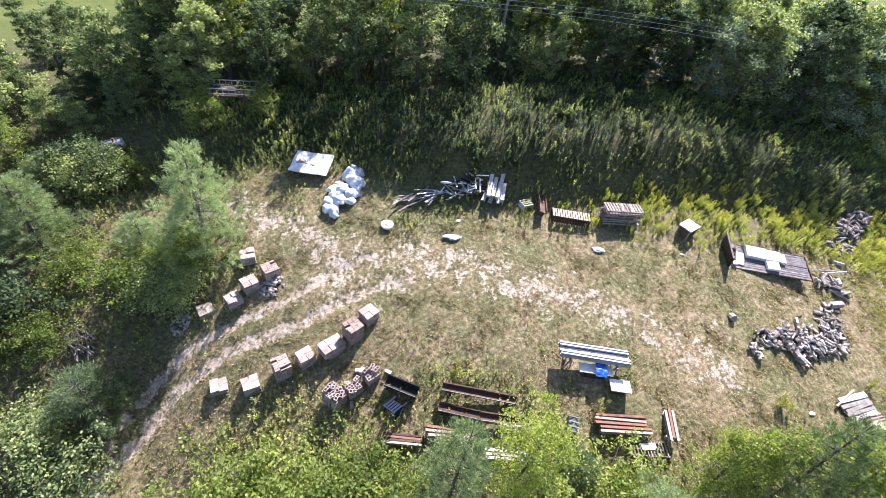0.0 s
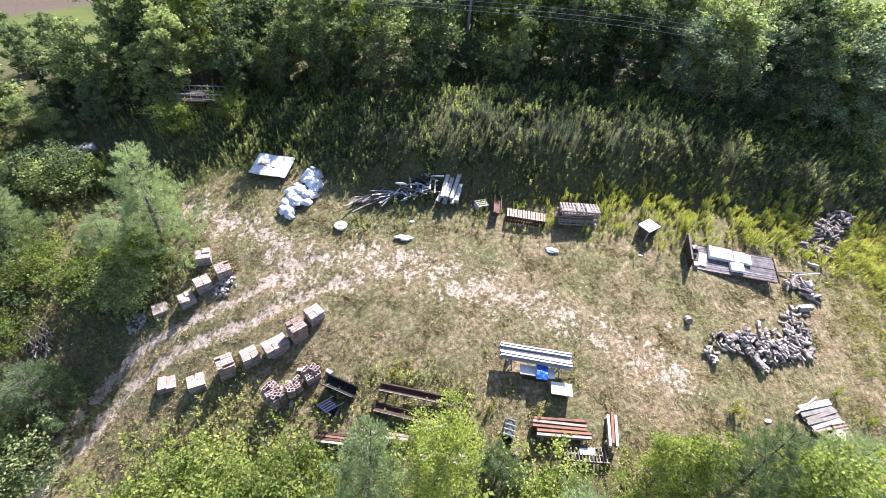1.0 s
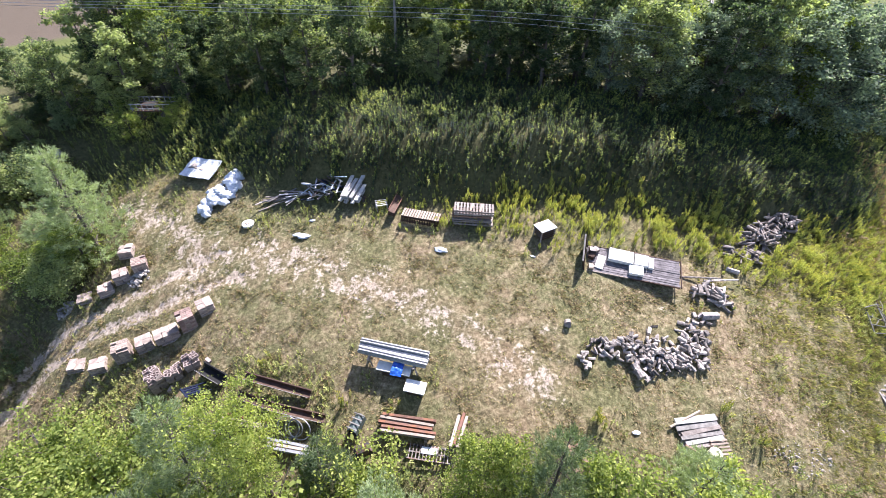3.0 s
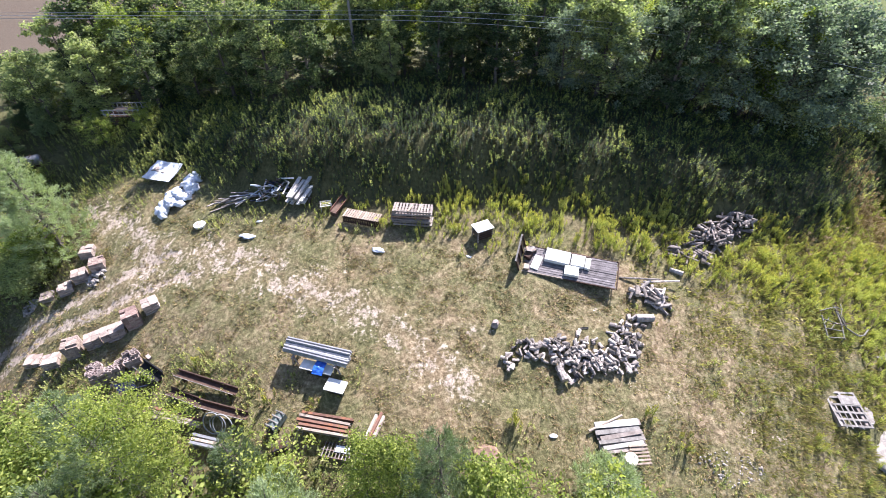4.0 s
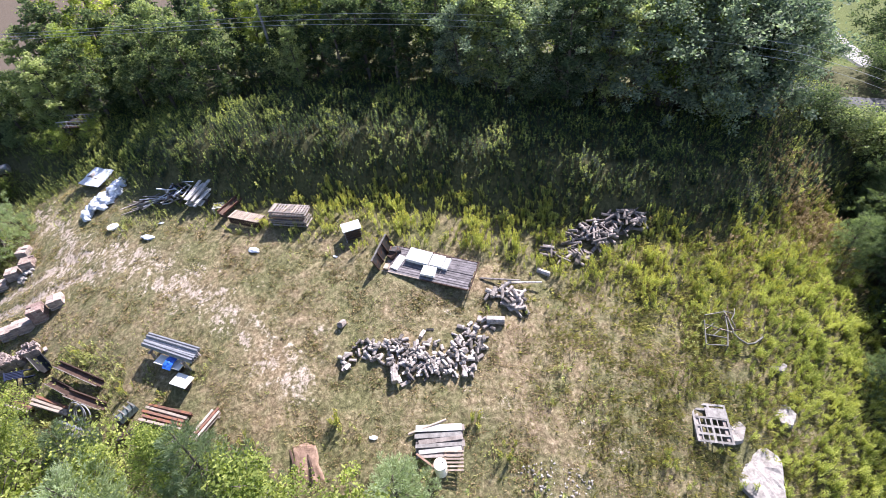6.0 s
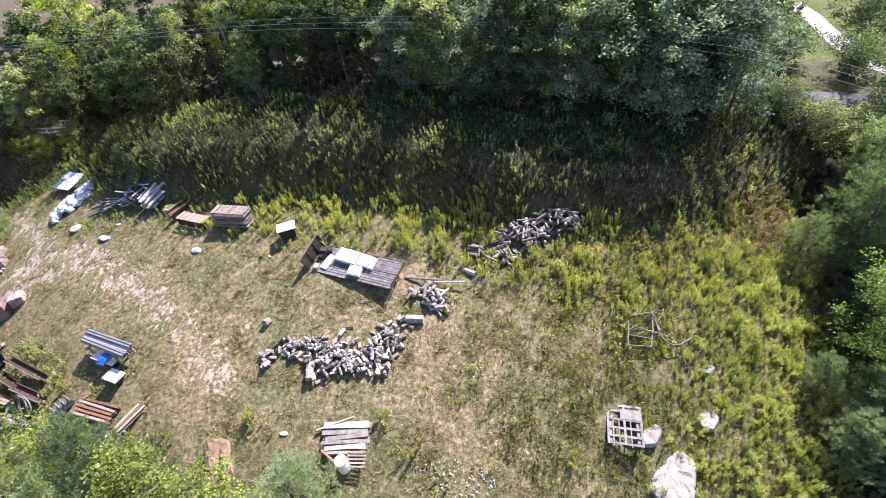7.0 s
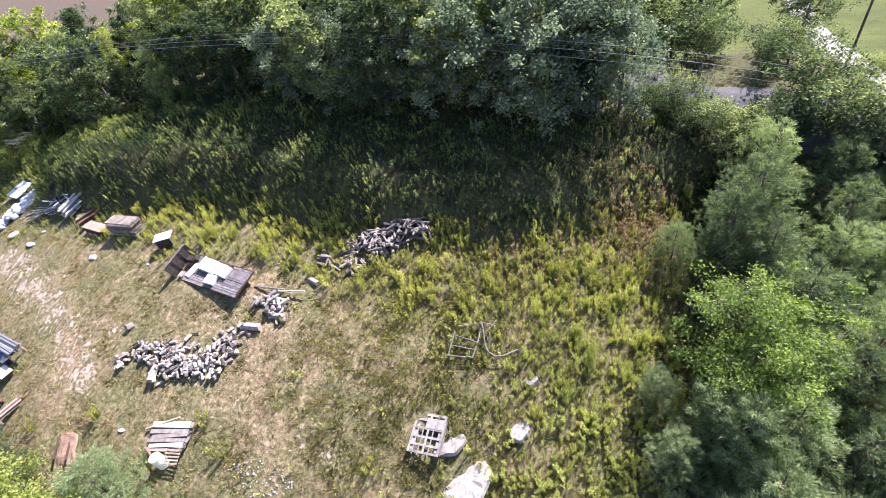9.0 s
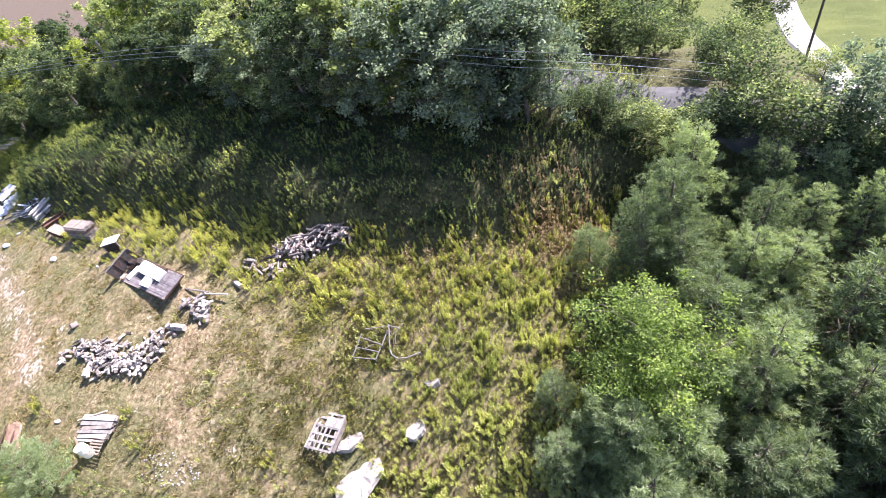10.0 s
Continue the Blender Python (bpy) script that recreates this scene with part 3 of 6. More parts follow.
# the tree belt along the top of the bank
belt = np.random.default_rng(31)
for row, (off, step, keys) in enumerate((
        (10.6, 2.5, ("elm", "ash", "thicket", "elm", "ash", "ash")),
        (13.4, 2.8, ("ash", "poplar", "elm", "ash", "locust")),
        (16.6, 3.3, ("poplar", "ash", "locust", "elm")),
        (22.0, 4.6, ("ash", "locust", "elm", "poplar")))):
    x = -50.0 + row * 1.3
    while x < 47.0 - row * 2.5:
        y = float(berm_foot(max(x, -6))) + off + belt.uniform(-0.8, 0.8)
        key = keys[int(belt.integers(len(keys)))]
        size = belt.uniform(0.5, 0.9) * (1.0, 1.08, 1.2, 1.25)[row]
        if x < -9:
            y = 44.2 + row * 3.2 + belt.uniform(-1.0, 1.0)
            size *= (0.85, 0.95, 1.1, 1.15)[row]
            if x < -23:
                size *= 0.62
            if x < -27.5 and row > 1:
                size = min(size, 0.5)
        elif x > 22:
            y -= 1.2 * float(smooth(22, 30, x)) * (1.0, 0.8, 0.4, 0.0)[row]
            size *= 1.0 + 0.08 * float(smooth(22, 30, x))
        if not (3.6 < x < 9.0 and y < 41.5) and not (abs(x + 15) < 2.2 and row == 0) and not (33.0 < x < 38.5 and row == 0) and not (x < -29.5 and row == 3):
            plant(key, x + belt.uniform(-0.6, 0.6), y, size, wide=belt.uniform(0.95, 1.25), group="tree belt")
        x += step * belt.uniform(0.8, 1.2)

# trees that stand by themselves: kind, x, y, scale, width
SINGLES = [
    ("locust", 4.4, 45.2, 0.72, 1.1), ("elm", 7.4, 44.8, 0.76, 1.1), ("locust", 10.2, 43.6, 0.74, 1.1), ("elm", 13.4, 43.2, 0.8, 1.1), ("maple", 22.5, 36.1, 0.63, 1.1), ("maple", 26, 35.4, 0.66, 1.1), ("maple", 29.4, 34.8, 0.7, 1.1), ("maple", 32.6, 34.4, 0.74, 1.1), ("maple", 35.6, 34.7, 0.84, 1.1), ("maple", 38.2, 34.9, 0.92, 1.1), ("maple", 40.6, 35.0, 0.98, 1.1), ("maple", 43, 35.6, 1.0, 1.1), ("maple", 45.6, 35.7, 0.96, 1.1), ("maple", 47.2, 36.4, 0.8, 0.72), ("thicket", 50.2, 46.8, 1.0, 1.1), ("thicket", 53.4, 47.0, 1.1, 1.1), ("thicket", 56.2, 46.6, 0.9, 1.1), ("broad_pine", 47.0, 14.0, 0.62, 1.0), ("broad_pine", 46.9, 17.2, 0.5, 1.0), ("broad_pine", 49.4, 26.2, 0.6, 1.0),
    ("walnut", -1.7, 12.1, 0.93, 0.72), ("pine", -4.7, 12.1, 1.06, 0.8), ("young_pine", 1.4, 12.0, 0.88, 0.95), ("sapling", 8.0, 10.0, 0.92, 0.8), ("sapling", 9.7, 9.8, 0.96, 0.8),
    ("young_pine", 4.0, 9.2, 1.25, 1.0), ("pine", 11.3, 8.9, 0.95, 0.85), ("pine", 14.6, 6.2, 0.9, 0.9),
    ("sapling", 13.2, 7.6, 1.15, 1.0), ("young_pine", 18.7, 9.0, 0.95, 1.0), ("locust", 17.2, 7.2, 0.74, 1.0), ("young_pine", -7.4, 11.4, 1.15, 1.1), ("shrub", 3.2, 10.2, 1.3, 1.0),
    ("shrub", -8.6, 14.4, 1.2, 1.1), ("shrub", -10.8, 13.6, 1.4, 1.1), ("shrub", -12.8, 14.8, 1.4, 1.1), ("shrub", -15.2, 14.8, 1.5, 1.1), ("sapling", -11.4, 11.6, 0.8, 1.1), ("sapling", -14.2, 12.8, 0.7, 1.2),
    ("shrub", -11.8, 11.4, 1.5, 1.2), ("shrub", -14.6, 11.8, 1.4, 1.2), ("shrub", -8.4, 11.6, 1.4, 1.2), ("shrub", -6.0, 13.4, 1.0, 1.0), ("sapling", -7.6, 9.4, 0.9, 1.1),
    ("shrub", -5.4, 9.6, 1.7, 1.2), ("shrub", -1.8, 8.4, 1.9, 1.2),
    ("broad_pine", -26.5, 32.2, 0.80, 1.15), ("shrub", -24.4, 30.1, 0.90, 1.15), ("shrub", -25.8, 26.1, 0.90, 1.15), ("young_pine", -22.5, 21.9, 1.00, 1.15), ("thicket", -24.6, 20.8, 0.80, 1.15), ("thicket", -24.2, 38.0, 0.80, 1.15), ("young_pine", -27.3, 37.3, 0.70, 1.15), ("sapling", -17.3, 30.0, 0.45, 1.15), ("shrub", -21.1, 29.0, 1.00, 1.15), ("thicket", -23.5, 18.4, 0.90, 1.15),
    ("pine", -16.5, 29.9, 1.0, 1.05), ("locust", -16.9, 28.8, 0.46, 1.1), ("thicket", -18.9, 27.4, 0.75, 1.0), ("elm", -17.8, 47.4, 0.6, 1.2), ("ash", -20.6, 46.8, 0.6, 1.3), ("elm", -11.6, 47.6, 0.66, 1.2), ("elm", -24.6, 45.6, 0.66, 1.3), ("ash", 47.6, 47.8, 0.8, 1.2), ("elm", 51.6, 48.6, 0.8, 1.2), ("poplar", 55.6, 49.8, 0.75, 1.3), ("thicket", 60.6, 37.6, 1.0, 1.0), ("locust", -18.9, 29.6, 0.36, 1.2), ("young_pine", -20.6, 31.6, 0.72, 1.2),
    ("thicket", -19.6, 28.4, 0.72, 1.0), ("thicket", -17.9, 27.6, 0.66, 1.0), ("broad_pine", -27.2, 33.2, 0.62, 1.1), ("thicket", -24.6, 36.6, 0.8, 1.1),
    ("thicket", -27.5, 27.8, 0.9, 1.1), ("broad_pine", -29.5, 25.4, 0.66, 1.1), ("thicket", -27.4, 18.6, 0.8, 1.1),
    ("locust", -29.5, 38.5, 0.55, 1.2), ("young_pine", -23.4, 43.4, 0.62, 0.9), ("elm", -25.4, 41.2, 0.38, 1.2), ("elm", -27.6, 41.8, 0.38, 1.2),
    ("elm", -32.5, 34.0, 0.7, 1.2), ("elm", -31.0, 43.5, 0.8, 1.2), ("shrub", -22.4, 37.8, 0.7, 1.2), ("thicket", -31.0, 30.5, 0.9, 1.1),
    ("locust", 37.6, 35.6, 0.98, 1.2), ("poplar", 40.6, 36.6, 1.0, 1.2), ("elm", 44.0, 38.4, 0.98, 1.1),
    ("thicket", 50.6, 36.8, 0.62, 1.2), ("thicket", 53.8, 36.0, 0.7, 1.1), ("shrub", -16.9, 41.0, 0.8, 1.2), ("thicket", -12.0, 45.4, 0.6, 1.0), ("shrub", -13.2, 41.4, 0.6, 1.2), ("thicket", 56.8, 35.6, 0.7, 1.1),
    ("thicket", 59.6, 42.8, 0.8, 1.0), ("thicket", 61.8, 44.0, 0.8, 1.2), ("open_tree", 65.6, 50.5, 0.56, 1.1), ("ash", 60.6, 58.5, 0.8, 1.2), ("maple", 66.4, 34.9, 0.82, 1.0), ("maple", 71.6, 36.4, 0.6, 1.1),
    ("elm", 70.6, 36.2, 0.8, 1.0), ("thicket", 69.5, 45.5, 0.6, 1.0), ("elm", 73.5, 31.0, 0.8, 1.0), ("ash", 46.5, 50.0, 1.0, 1.2), ("poplar", 50.5, 52.5, 1.0, 1.2), ("elm", 54.0, 54.5, 0.9, 1.2),
    ("beech", 52.2, 18.8, 0.95, 1.15), ("pine", 50.6, 14.6, 0.95, 1.1), ("broad_pine", 49.8, 10.8, 1.0, 1.1), ("thicket", 6.0, 40.4, 0.8, 1.0), ("thicket", 7.6, 40.0, 0.7, 1.0), ("pine", 52.6, 25.6, 1.05, 1.05), ("pine", 54.6, 28.0, 1.15, 1.1), ("broad_pine", 55.8, 31.8, 1.15, 1.0), ("thicket", 55.6, 35.2, 0.7, 1.3), ("thicket", 52.4, 36.0, 0.5, 1.4), ("thicket", 58.8, 35.8, 0.8, 1.1), ("thicket", 62.0, 35.8, 1.1, 1.1), ("thicket", 65.2, 34.8, 1.2, 1.1), ("thicket", 68.4, 34.0, 1.2, 1.1),
]
for key, x, y, s, w in SINGLES:
    plant(key, x, y, s, wide=w)

# the pine wood on the falling ground beyond the meadow
wood = np.random.default_rng(77)
for j in range(9):
    for i in range(8):
        x, y = 47.7 + i * 3.5 + (j % 2) * 1.6 + wood.uniform(-0.7, 0.7), 5.4 + j * 3.3 + wood.uniform(-0.7, 0.7)
        if x < np.interp(y, [4, 9, 13, 18, 22, 26, 30, 34], [50.0, 49.0, 48.6, 50.2, 50.6, 51.0, 53.2, 56.0]) or (49.6 < x < 54.5 and 16.2 < y < 20.6):
            continue
        key = "thicket" if wood.uniform() < 0.03 else ("pine", "broad_pine", "broad_pine")[int(wood.integers(3))]
        plant("far_pine" if x > 63 and key != "thicket" else key, x, y, wood.uniform(0.85, 1.2) * (1.0 if y < 24 else 0.98 if y < 27 else 0.74), wide=wood.uniform(1.0, 1.25), group="pine wood")


# ---- weeds and grass ----
def stalk_plant(height, leaves, gen, leaf_len, width, plume=0, mats=(0, 1)):
    """One upright weed: a stem, lance leaves that stand up, and a plume."""
    q, idx = [], []
    for s in (0.5, 1.0):
        a = gen.uniform(0, 6.28)
        d = np.array([math.cos(a), math.sin(a), 0]) * 0.012
        b, t = np.array([0, 0, 0.0]), np.array([gen.normal() * 0.05, gen.normal() * 0.05, height])
        q.append([b - d, b + d, t + d * 0.4, t - d * 0.4])
        idx.append(mats[0])
    for k in range(leaves):
        f = 0.12 + 0.85 * (k + 0.5) / leaves
        a = k * 2.4 + gen.uniform(-0.4, 0.4)
        out = np.array([math.cos(a), math.sin(a), gen.uniform(0.5, 1.9)])
        out /= np.linalg.norm(out)
        side = np.cross(out, [0, 0, 1.0])
        side /= np.linalg.norm(side)
        L = leaf_len * (1.15 - 0.6 * f) * gen.uniform(0.8, 1.25)
        base = np.array([0, 0, f * height])
        q.append([base, base + out * L * 0.45 + side * width, base + out * L + np.array([0, 0, -0.12 * L]), base + out * L * 0.45 - side * width])
        idx.append(mats[0])
    for k in range(plume):
        a = k * 2.0 + gen.uniform(-0.5, 0.5)
        out = np.array([math.cos(a) * 0.8, math.sin(a) * 0.8, gen.uniform(0.4, 1.0)])
        side = np.cross(out, [0, 0, 1.0])
        side /= np.linalg.norm(side)
        L = gen.uniform(0.09, 0.17)
        base = np.array([0, 0, height * gen.uniform(0.86, 1.0)])
        q.append([base, base + out * L * 0.5 + side * 0.035, base + out * L, base + out * L * 0.5 - side * 0.035])
        idx.append(mats[1])
    return np.array(q), np.array(idx)


CLEAR = [(18.31, 21.73, 1.3), (20.15, 21.34, 1.3), (21.99, 20.77, 1.3), (18.94, 16.07, 1.4), (20.78, 15.89, 1.2), (22.2, 16.57, 1.0), (16.89, 16.55, 0.9), (30.05, 23.37, 1.2), (31.58, 24.36, 1.3), (33, 24.81, 0.8),
         (20.5, 11.96, 1.2), (34.29, 13.39, 1.2), (36.31, 11.8, 0.9), (35.9, 12.88, 0.5), (39.18, 14.28, 0.5), (6.24, 26.71, 0.7), (7.57, 26.22, 0.7), (9.81, 26.53, 0.7), (11.24, 26.32, 0.7), (14.83, 23.94, 0.7),
         (13.76, 11.13, 1.0), (-7.43, 32.18, 1.5), (-9.53, 34.89, 1.3), (-2.75, 30.76, 1.2), (-0.32, 30.41, 1.2), (2.34, 29.44, 1.0), (4.99, 16.92, 1.2), (5.71, 13.96, 1.2)]


def sow(name, templates, x, y, scale, label, mats, gen, lean=0.12):
    """Many small plants joined into one piece of stuff."""
    free = np.ones(len(x), bool)
    for cx, cy, r in CLEAR:
        free &= np.hypot(x - cx, y - cy) > r
    x, y, scale = x[free], y[free], scale[free]
    out, idx = [], []
    which = gen.integers(len(templates), size=len(x))
    turn = gen.uniform(0, 2 * math.pi, len(x))
    z = ground_z(x, y)
    for k, (quads, mat) in enumerate(templates):
        s = which == k
        n = int(s.sum())
        if not n:
            continue
        c, sn = np.cos(turn[s])[:, None, None], np.sin(turn[s])[:, None, None]
        sc = scale[s][:, None, None]
        px, py, pz = quads[None, :, :, 0] * sc, quads[None, :, :, 1] * sc, quads[None, :, :, 2] * sc
        lx, ly = gen.normal(size=(2, n, 1, 1)) * lean
        vx = px * c - py * sn + lx * pz + x[s][:, None, None]
        vy = px * sn + py * c + ly * pz + y[s][:, None, None]
        out.append(np.stack([vx, vy, pz + z[s][:, None, None] - 0.05], -1).reshape(-1, 4, 3))
        idx.append(np.tile(mat, n))
    me = quads_mesh(name, np.concatenate(out), mats, np.concatenate(idx))
    return tagged(new(name, me), label, "weeds" if "weed" in name or "rod" in name else "grass", kind="stuff")


def scatter(n, x0, x1, y0, y1, chance, gen):
    """Random places, kept by a chance that varies over the ground."""
    x, y = gen.uniform(x0, x1, n), gen.uniform(y0, y1, n)
    keep = gen.uniform(size=n) < chance(x, y)
    return x[keep], y[keep]


def patchy(x, y, scale, seed):
    return np.array([noise.noise((a * scale, b * scale, seed)) for a, b in zip(x, y)]) * 0.5 + 0.5


def bushy(height, leaves, gen, length, width, tips=0.6, flat=0.0):
    """One leafy weed: broad leaves all the way up the stem, sunlight on the top ones put into a second, brighter
    material.
    """
    q, idx = [], []
    d = np.array([0.014, 0.006, 0])
    q.append([-d, d, np.array([0, 0, height]) + d * 0.4, np.array([0, 0, height]) - d * 0.4])
    idx.append(0)
    for k in range(leaves):
        f = 0.25 + 0.75 * (k + 0.5) / leaves
        a = k * 2.4 + gen.uniform(-0.4, 0.4)
        out = np.array([math.cos(a), math.sin(a), (gen.uniform(0.2, 1.0) + 0.7 * f) * (1 - flat)])
        out /= np.linalg.norm(out)
        side = np.cross(out, [0, 0, 1.0])
        side /= np.linalg.norm(side)
        L = length * (1.2 - 0.5 * f) * gen.uniform(0.75, 1.25)
        base = np.array([0, 0, f * height])
        w = width * gen.uniform(0.7, 1.2)
        q.append([base, base + out * L * 0.5 + side * w, base + out * L + np.array([0, 0, -0.15 * L]), base + out * L * 0.5 - side * w])
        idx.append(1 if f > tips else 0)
    return np.array(q), np.array(idx)


def plumes(height, stems, leaves, gen, girth=0.17, length=0.15, width=0.022, tips=0.45, plume=0):
    """A tight clump of upright stems, leafy towards their tops, each ending in a narrow plume."""
    q, idx = [], []
    for j in range(stems):
        a, r = j * 2.4 + gen.uniform(-0.4, 0.4), girth * math.sqrt((j + 0.3) / stems)
        foot = np.array([math.cos(a), math.sin(a), 0.0]) * r * 0.5
        top = np.array([math.cos(a), math.sin(a), 0.0]) * r + np.array([0, 0, height * gen.uniform(0.72, 1.08)])
        d = np.array([math.sin(a), -math.cos(a), 0]) * 0.01
        q.append([foot - d, foot + d, top + d * 0.4, top - d * 0.4])
        idx.append(0)
        for k in range(leaves):
            f = 0.3 + 0.68 * (k + 0.5) / leaves
            b = k * 2.4 + gen.uniform(-0.5, 0.5)
            out = np.array([math.cos(b), math.sin(b), gen.uniform(0.7, 1.6) + 0.8 * f])
            out /= np.linalg.norm(out)
            side = np.cross(out, [0, 0, 1.0])
            side /= np.linalg.norm(side)
            L = length * (1.25 - 0.65 * f) * gen.uniform(0.8, 1.25)
            base = foot + (top - foot) * f
            q.append([base, base + out * L * 0.5 + side * width, base + out * L, base + out * L * 0.5 - side * width])
            idx.append(1 if f > tips else 0)
        for k in range(plume):
            b = gen.uniform(0, 6.28)
            out = np.array([math.cos(b) * 0.7, math.sin(b) * 0.7, 1.0]) * gen.uniform(0.07, 0.12)
            side = np.array([-math.sin(b), math.cos(b), 0]) * 0.026
            base = foot + (top - foot) * gen.uniform(0.88, 1.02)
            q.append([base, base + out * 0.5 + side, base + out, base + out * 0.5 - side])
            idx.append(2)
    return np.array(q), np.array(idx)


def tuft(gen, blades, length, wide=1.0, spread=0.06, stand=1.0):
    q = []
    for k in range(blades):
        a = gen.uniform(0, 6.28)
        out = np.array([math.cos(a), math.sin(a), 0])
        side = np.array([-out[1], out[0], 0]) * gen.uniform(0.014, 0.026) * wide
        b = out * gen.uniform(0, spread)
        L = length * gen.uniform(0.6, 1.3)
        m = b + out * L * (0.28 + 0.3 * (1 - stand)) + np.array([0, 0, L * 0.6 * stand])
        t = b + out * L * gen.uniform(0.5, 0.95) + np.array([0, 0, L * gen.uniform(0.45, 0.95) * stand])
        q.append([b - side, b + side, m + side * 0.7, t])
    return np.array(q), gen.choice([0, 0, 1, 1, 1], blades)


wg = np.random.default_rng(5)
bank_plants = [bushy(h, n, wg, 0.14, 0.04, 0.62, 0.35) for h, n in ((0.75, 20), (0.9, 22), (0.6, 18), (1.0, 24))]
green_weeds = [bushy(h, n, wg, 0.22, 0.04, 0.5) for h, n in ((0.7, 12), (0.9, 14), (1.1, 15))]
low_weeds = [bushy(h, n, wg, 0.12, 0.024, 0.4) for h, n in ((0.35, 10), (0.5, 11), (0.42, 10))]
gold_clumps = [plumes(h, n, 9, wg, plume=3) for h, n in ((0.8, 5), (1.0, 6), (1.15, 7))]
green_clumps = [plumes(h, n, 10, wg, 0.15) for h, n in ((0.7, 5), (0.9, 6), (1.1, 6), (0.8, 4))]
gold_weeds = [stalk_plant(h, n, wg, 0.17, 0.027, 6) for h, n in ((0.95, 9), (1.1, 10))]
dry_stalks = [stalk_plant(h, n, wg, 0.22, 0.026, 6) for h, n in ((1.0, 8), (1.2, 9), (0.8, 7))]
tall_tufts = [tuft(wg, 14, L, 0.42, 0.3, 0.8) for L in (0.14, 0.18, 0.22, 0.28)]


def on_bank(x, y):
    d = y - berm_foot(x)
    return smooth(0.3, 1.6, d) * (1 - smooth(12, 14, d)) * smooth(-15, -12, x) * (1 - smooth(52, 57, x))


def open_ground(x, y):
    """Not on the bank, not in the yard."""
    return (1 - yard_at(x, y)) * (1 - smooth(1.8, 3.4, y - berm_foot(x)))


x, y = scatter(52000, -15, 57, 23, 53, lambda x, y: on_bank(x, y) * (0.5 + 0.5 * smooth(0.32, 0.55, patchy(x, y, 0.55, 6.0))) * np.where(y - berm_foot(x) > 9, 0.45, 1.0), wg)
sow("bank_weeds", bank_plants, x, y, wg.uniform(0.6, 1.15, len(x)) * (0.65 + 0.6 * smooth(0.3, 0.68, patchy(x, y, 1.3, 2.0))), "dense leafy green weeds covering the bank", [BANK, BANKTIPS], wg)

# Low end of the bank: the trees' shade is put into the dark leaf colour.
x, y = scatter(3200, -18, -4, 33, 45.5, lambda x, y: smooth(-2.0, 0.0, y - berm_foot(x)) * (0.4 + 0.6 * smooth(0.35, 0.55, patchy(x, y, 0.5, 31.0))), wg)
sow("slope_weeds", low_weeds + bank_plants[:1], x, y, wg.uniform(0.7, 1.3, len(x)), "green weeds at the low end of the bank, tree shade put into their colour", [BANK, GREENWEED], wg)

# goldenrod and other yellow-green weeds along the foot of the bank, in clumps
x, y = scatter(17000, -8, 46, 17, 35, lambda x, y: open_ground(x, y) * (1 - smooth(0.5, 1.7, y - berm_foot(x))) * (1 - smooth(3.0, 7.0, berm_foot(x) - y)) * (0.25 + 0.75 * smooth(0.42, 0.56, patchy(x, y, 0.75, 9.0))) * (0.5 * smooth(-5, 2, x) + 0.5 * smooth(5, 15, x)), wg)
sow("goldenrod", gold_clumps + green_clumps[:2], x, y, wg.uniform(0.5, 0.95, len(x)) * (0.55 + 0.7 * smooth(0.3, 0.7, patchy(x, y, 0.9, 12.0))) * (0.7 + 0.3 * smooth(6, 16, x)), "yellow-green goldenrod in flower along the foot of the bank", [WEED, GOLDLEAF, GOLD], wg)


def clumps(n, x0, x1, y0, y1, chance, gen, radius=(0.35, 0.9), density=26):
    """Places of plants that stand together in rounded clumps."""
    cx, cy = scatter(n, x0, x1, y0, y1, chance, gen)
    xs, ys = [], []
    for a, b in zip(cx, cy):
        r = gen.uniform(*radius)
        m = int(density * r * r) + 2
        xs.append(a + gen.normal(size=m) * r * 0.5)
        ys.append(b + gen.normal(size=m) * r * 0.5)
    return np.concatenate(xs), np.concatenate(ys)


# the overgrown meadow: thin dry grass, bright clumps, dense green growth further out
def meadow(x, y):
    return smooth(22, 37, x) * (1 - smooth(-0.5, 1.0, y - berm_foot(x)))


x, y = scatter(42000, 22, 50, 4, 30, lambda x, y: meadow(x, y) * (0.35 + 0.65 * smooth(0.35, 0.6, patchy(x, y, 0.7, 3.0))) * (1 - 0.6 * smooth(37, 41, x)), wg)
sow("meadow_grass", tall_tufts, x, y, wg.uniform(0.6, 1.2, len(x)), "knee-high olive-brown dry grass of the overgrown meadow", [MEADOW, TURF], wg, 0.25)
x, y = scatter(6000, 23, 46, 5, 27, lambda x, y: meadow(x, y) * (0.04 + 0.5 * smooth(30, 37, x)) * smooth(0.42, 0.56, patchy(x, y, 0.45, 14.0)), wg)
sow("clump_weeds", gold_clumps[:2] + green_clumps[:2], x, y, wg.uniform(0.4, 0.8, len(x)), "bright yellow-green weed clumps in the meadow", [WEED, GOLDLEAF, GOLDLEAF], wg)
x, y = scatter(11500, 32, 52, 2, 32, lambda x, y: smooth(-2.5, 3.5, x - np.interp(y, [4, 10, 16, 22, 28], [36.5, 37.0, 38.5, 40.5, 45])) * (1 - smooth(0.5, 2.0, y - berm_foot(x))) * (0.25 + 0.75 * smooth(0.40, 0.54, patchy(x, y, 0.8, 21.0))), wg)
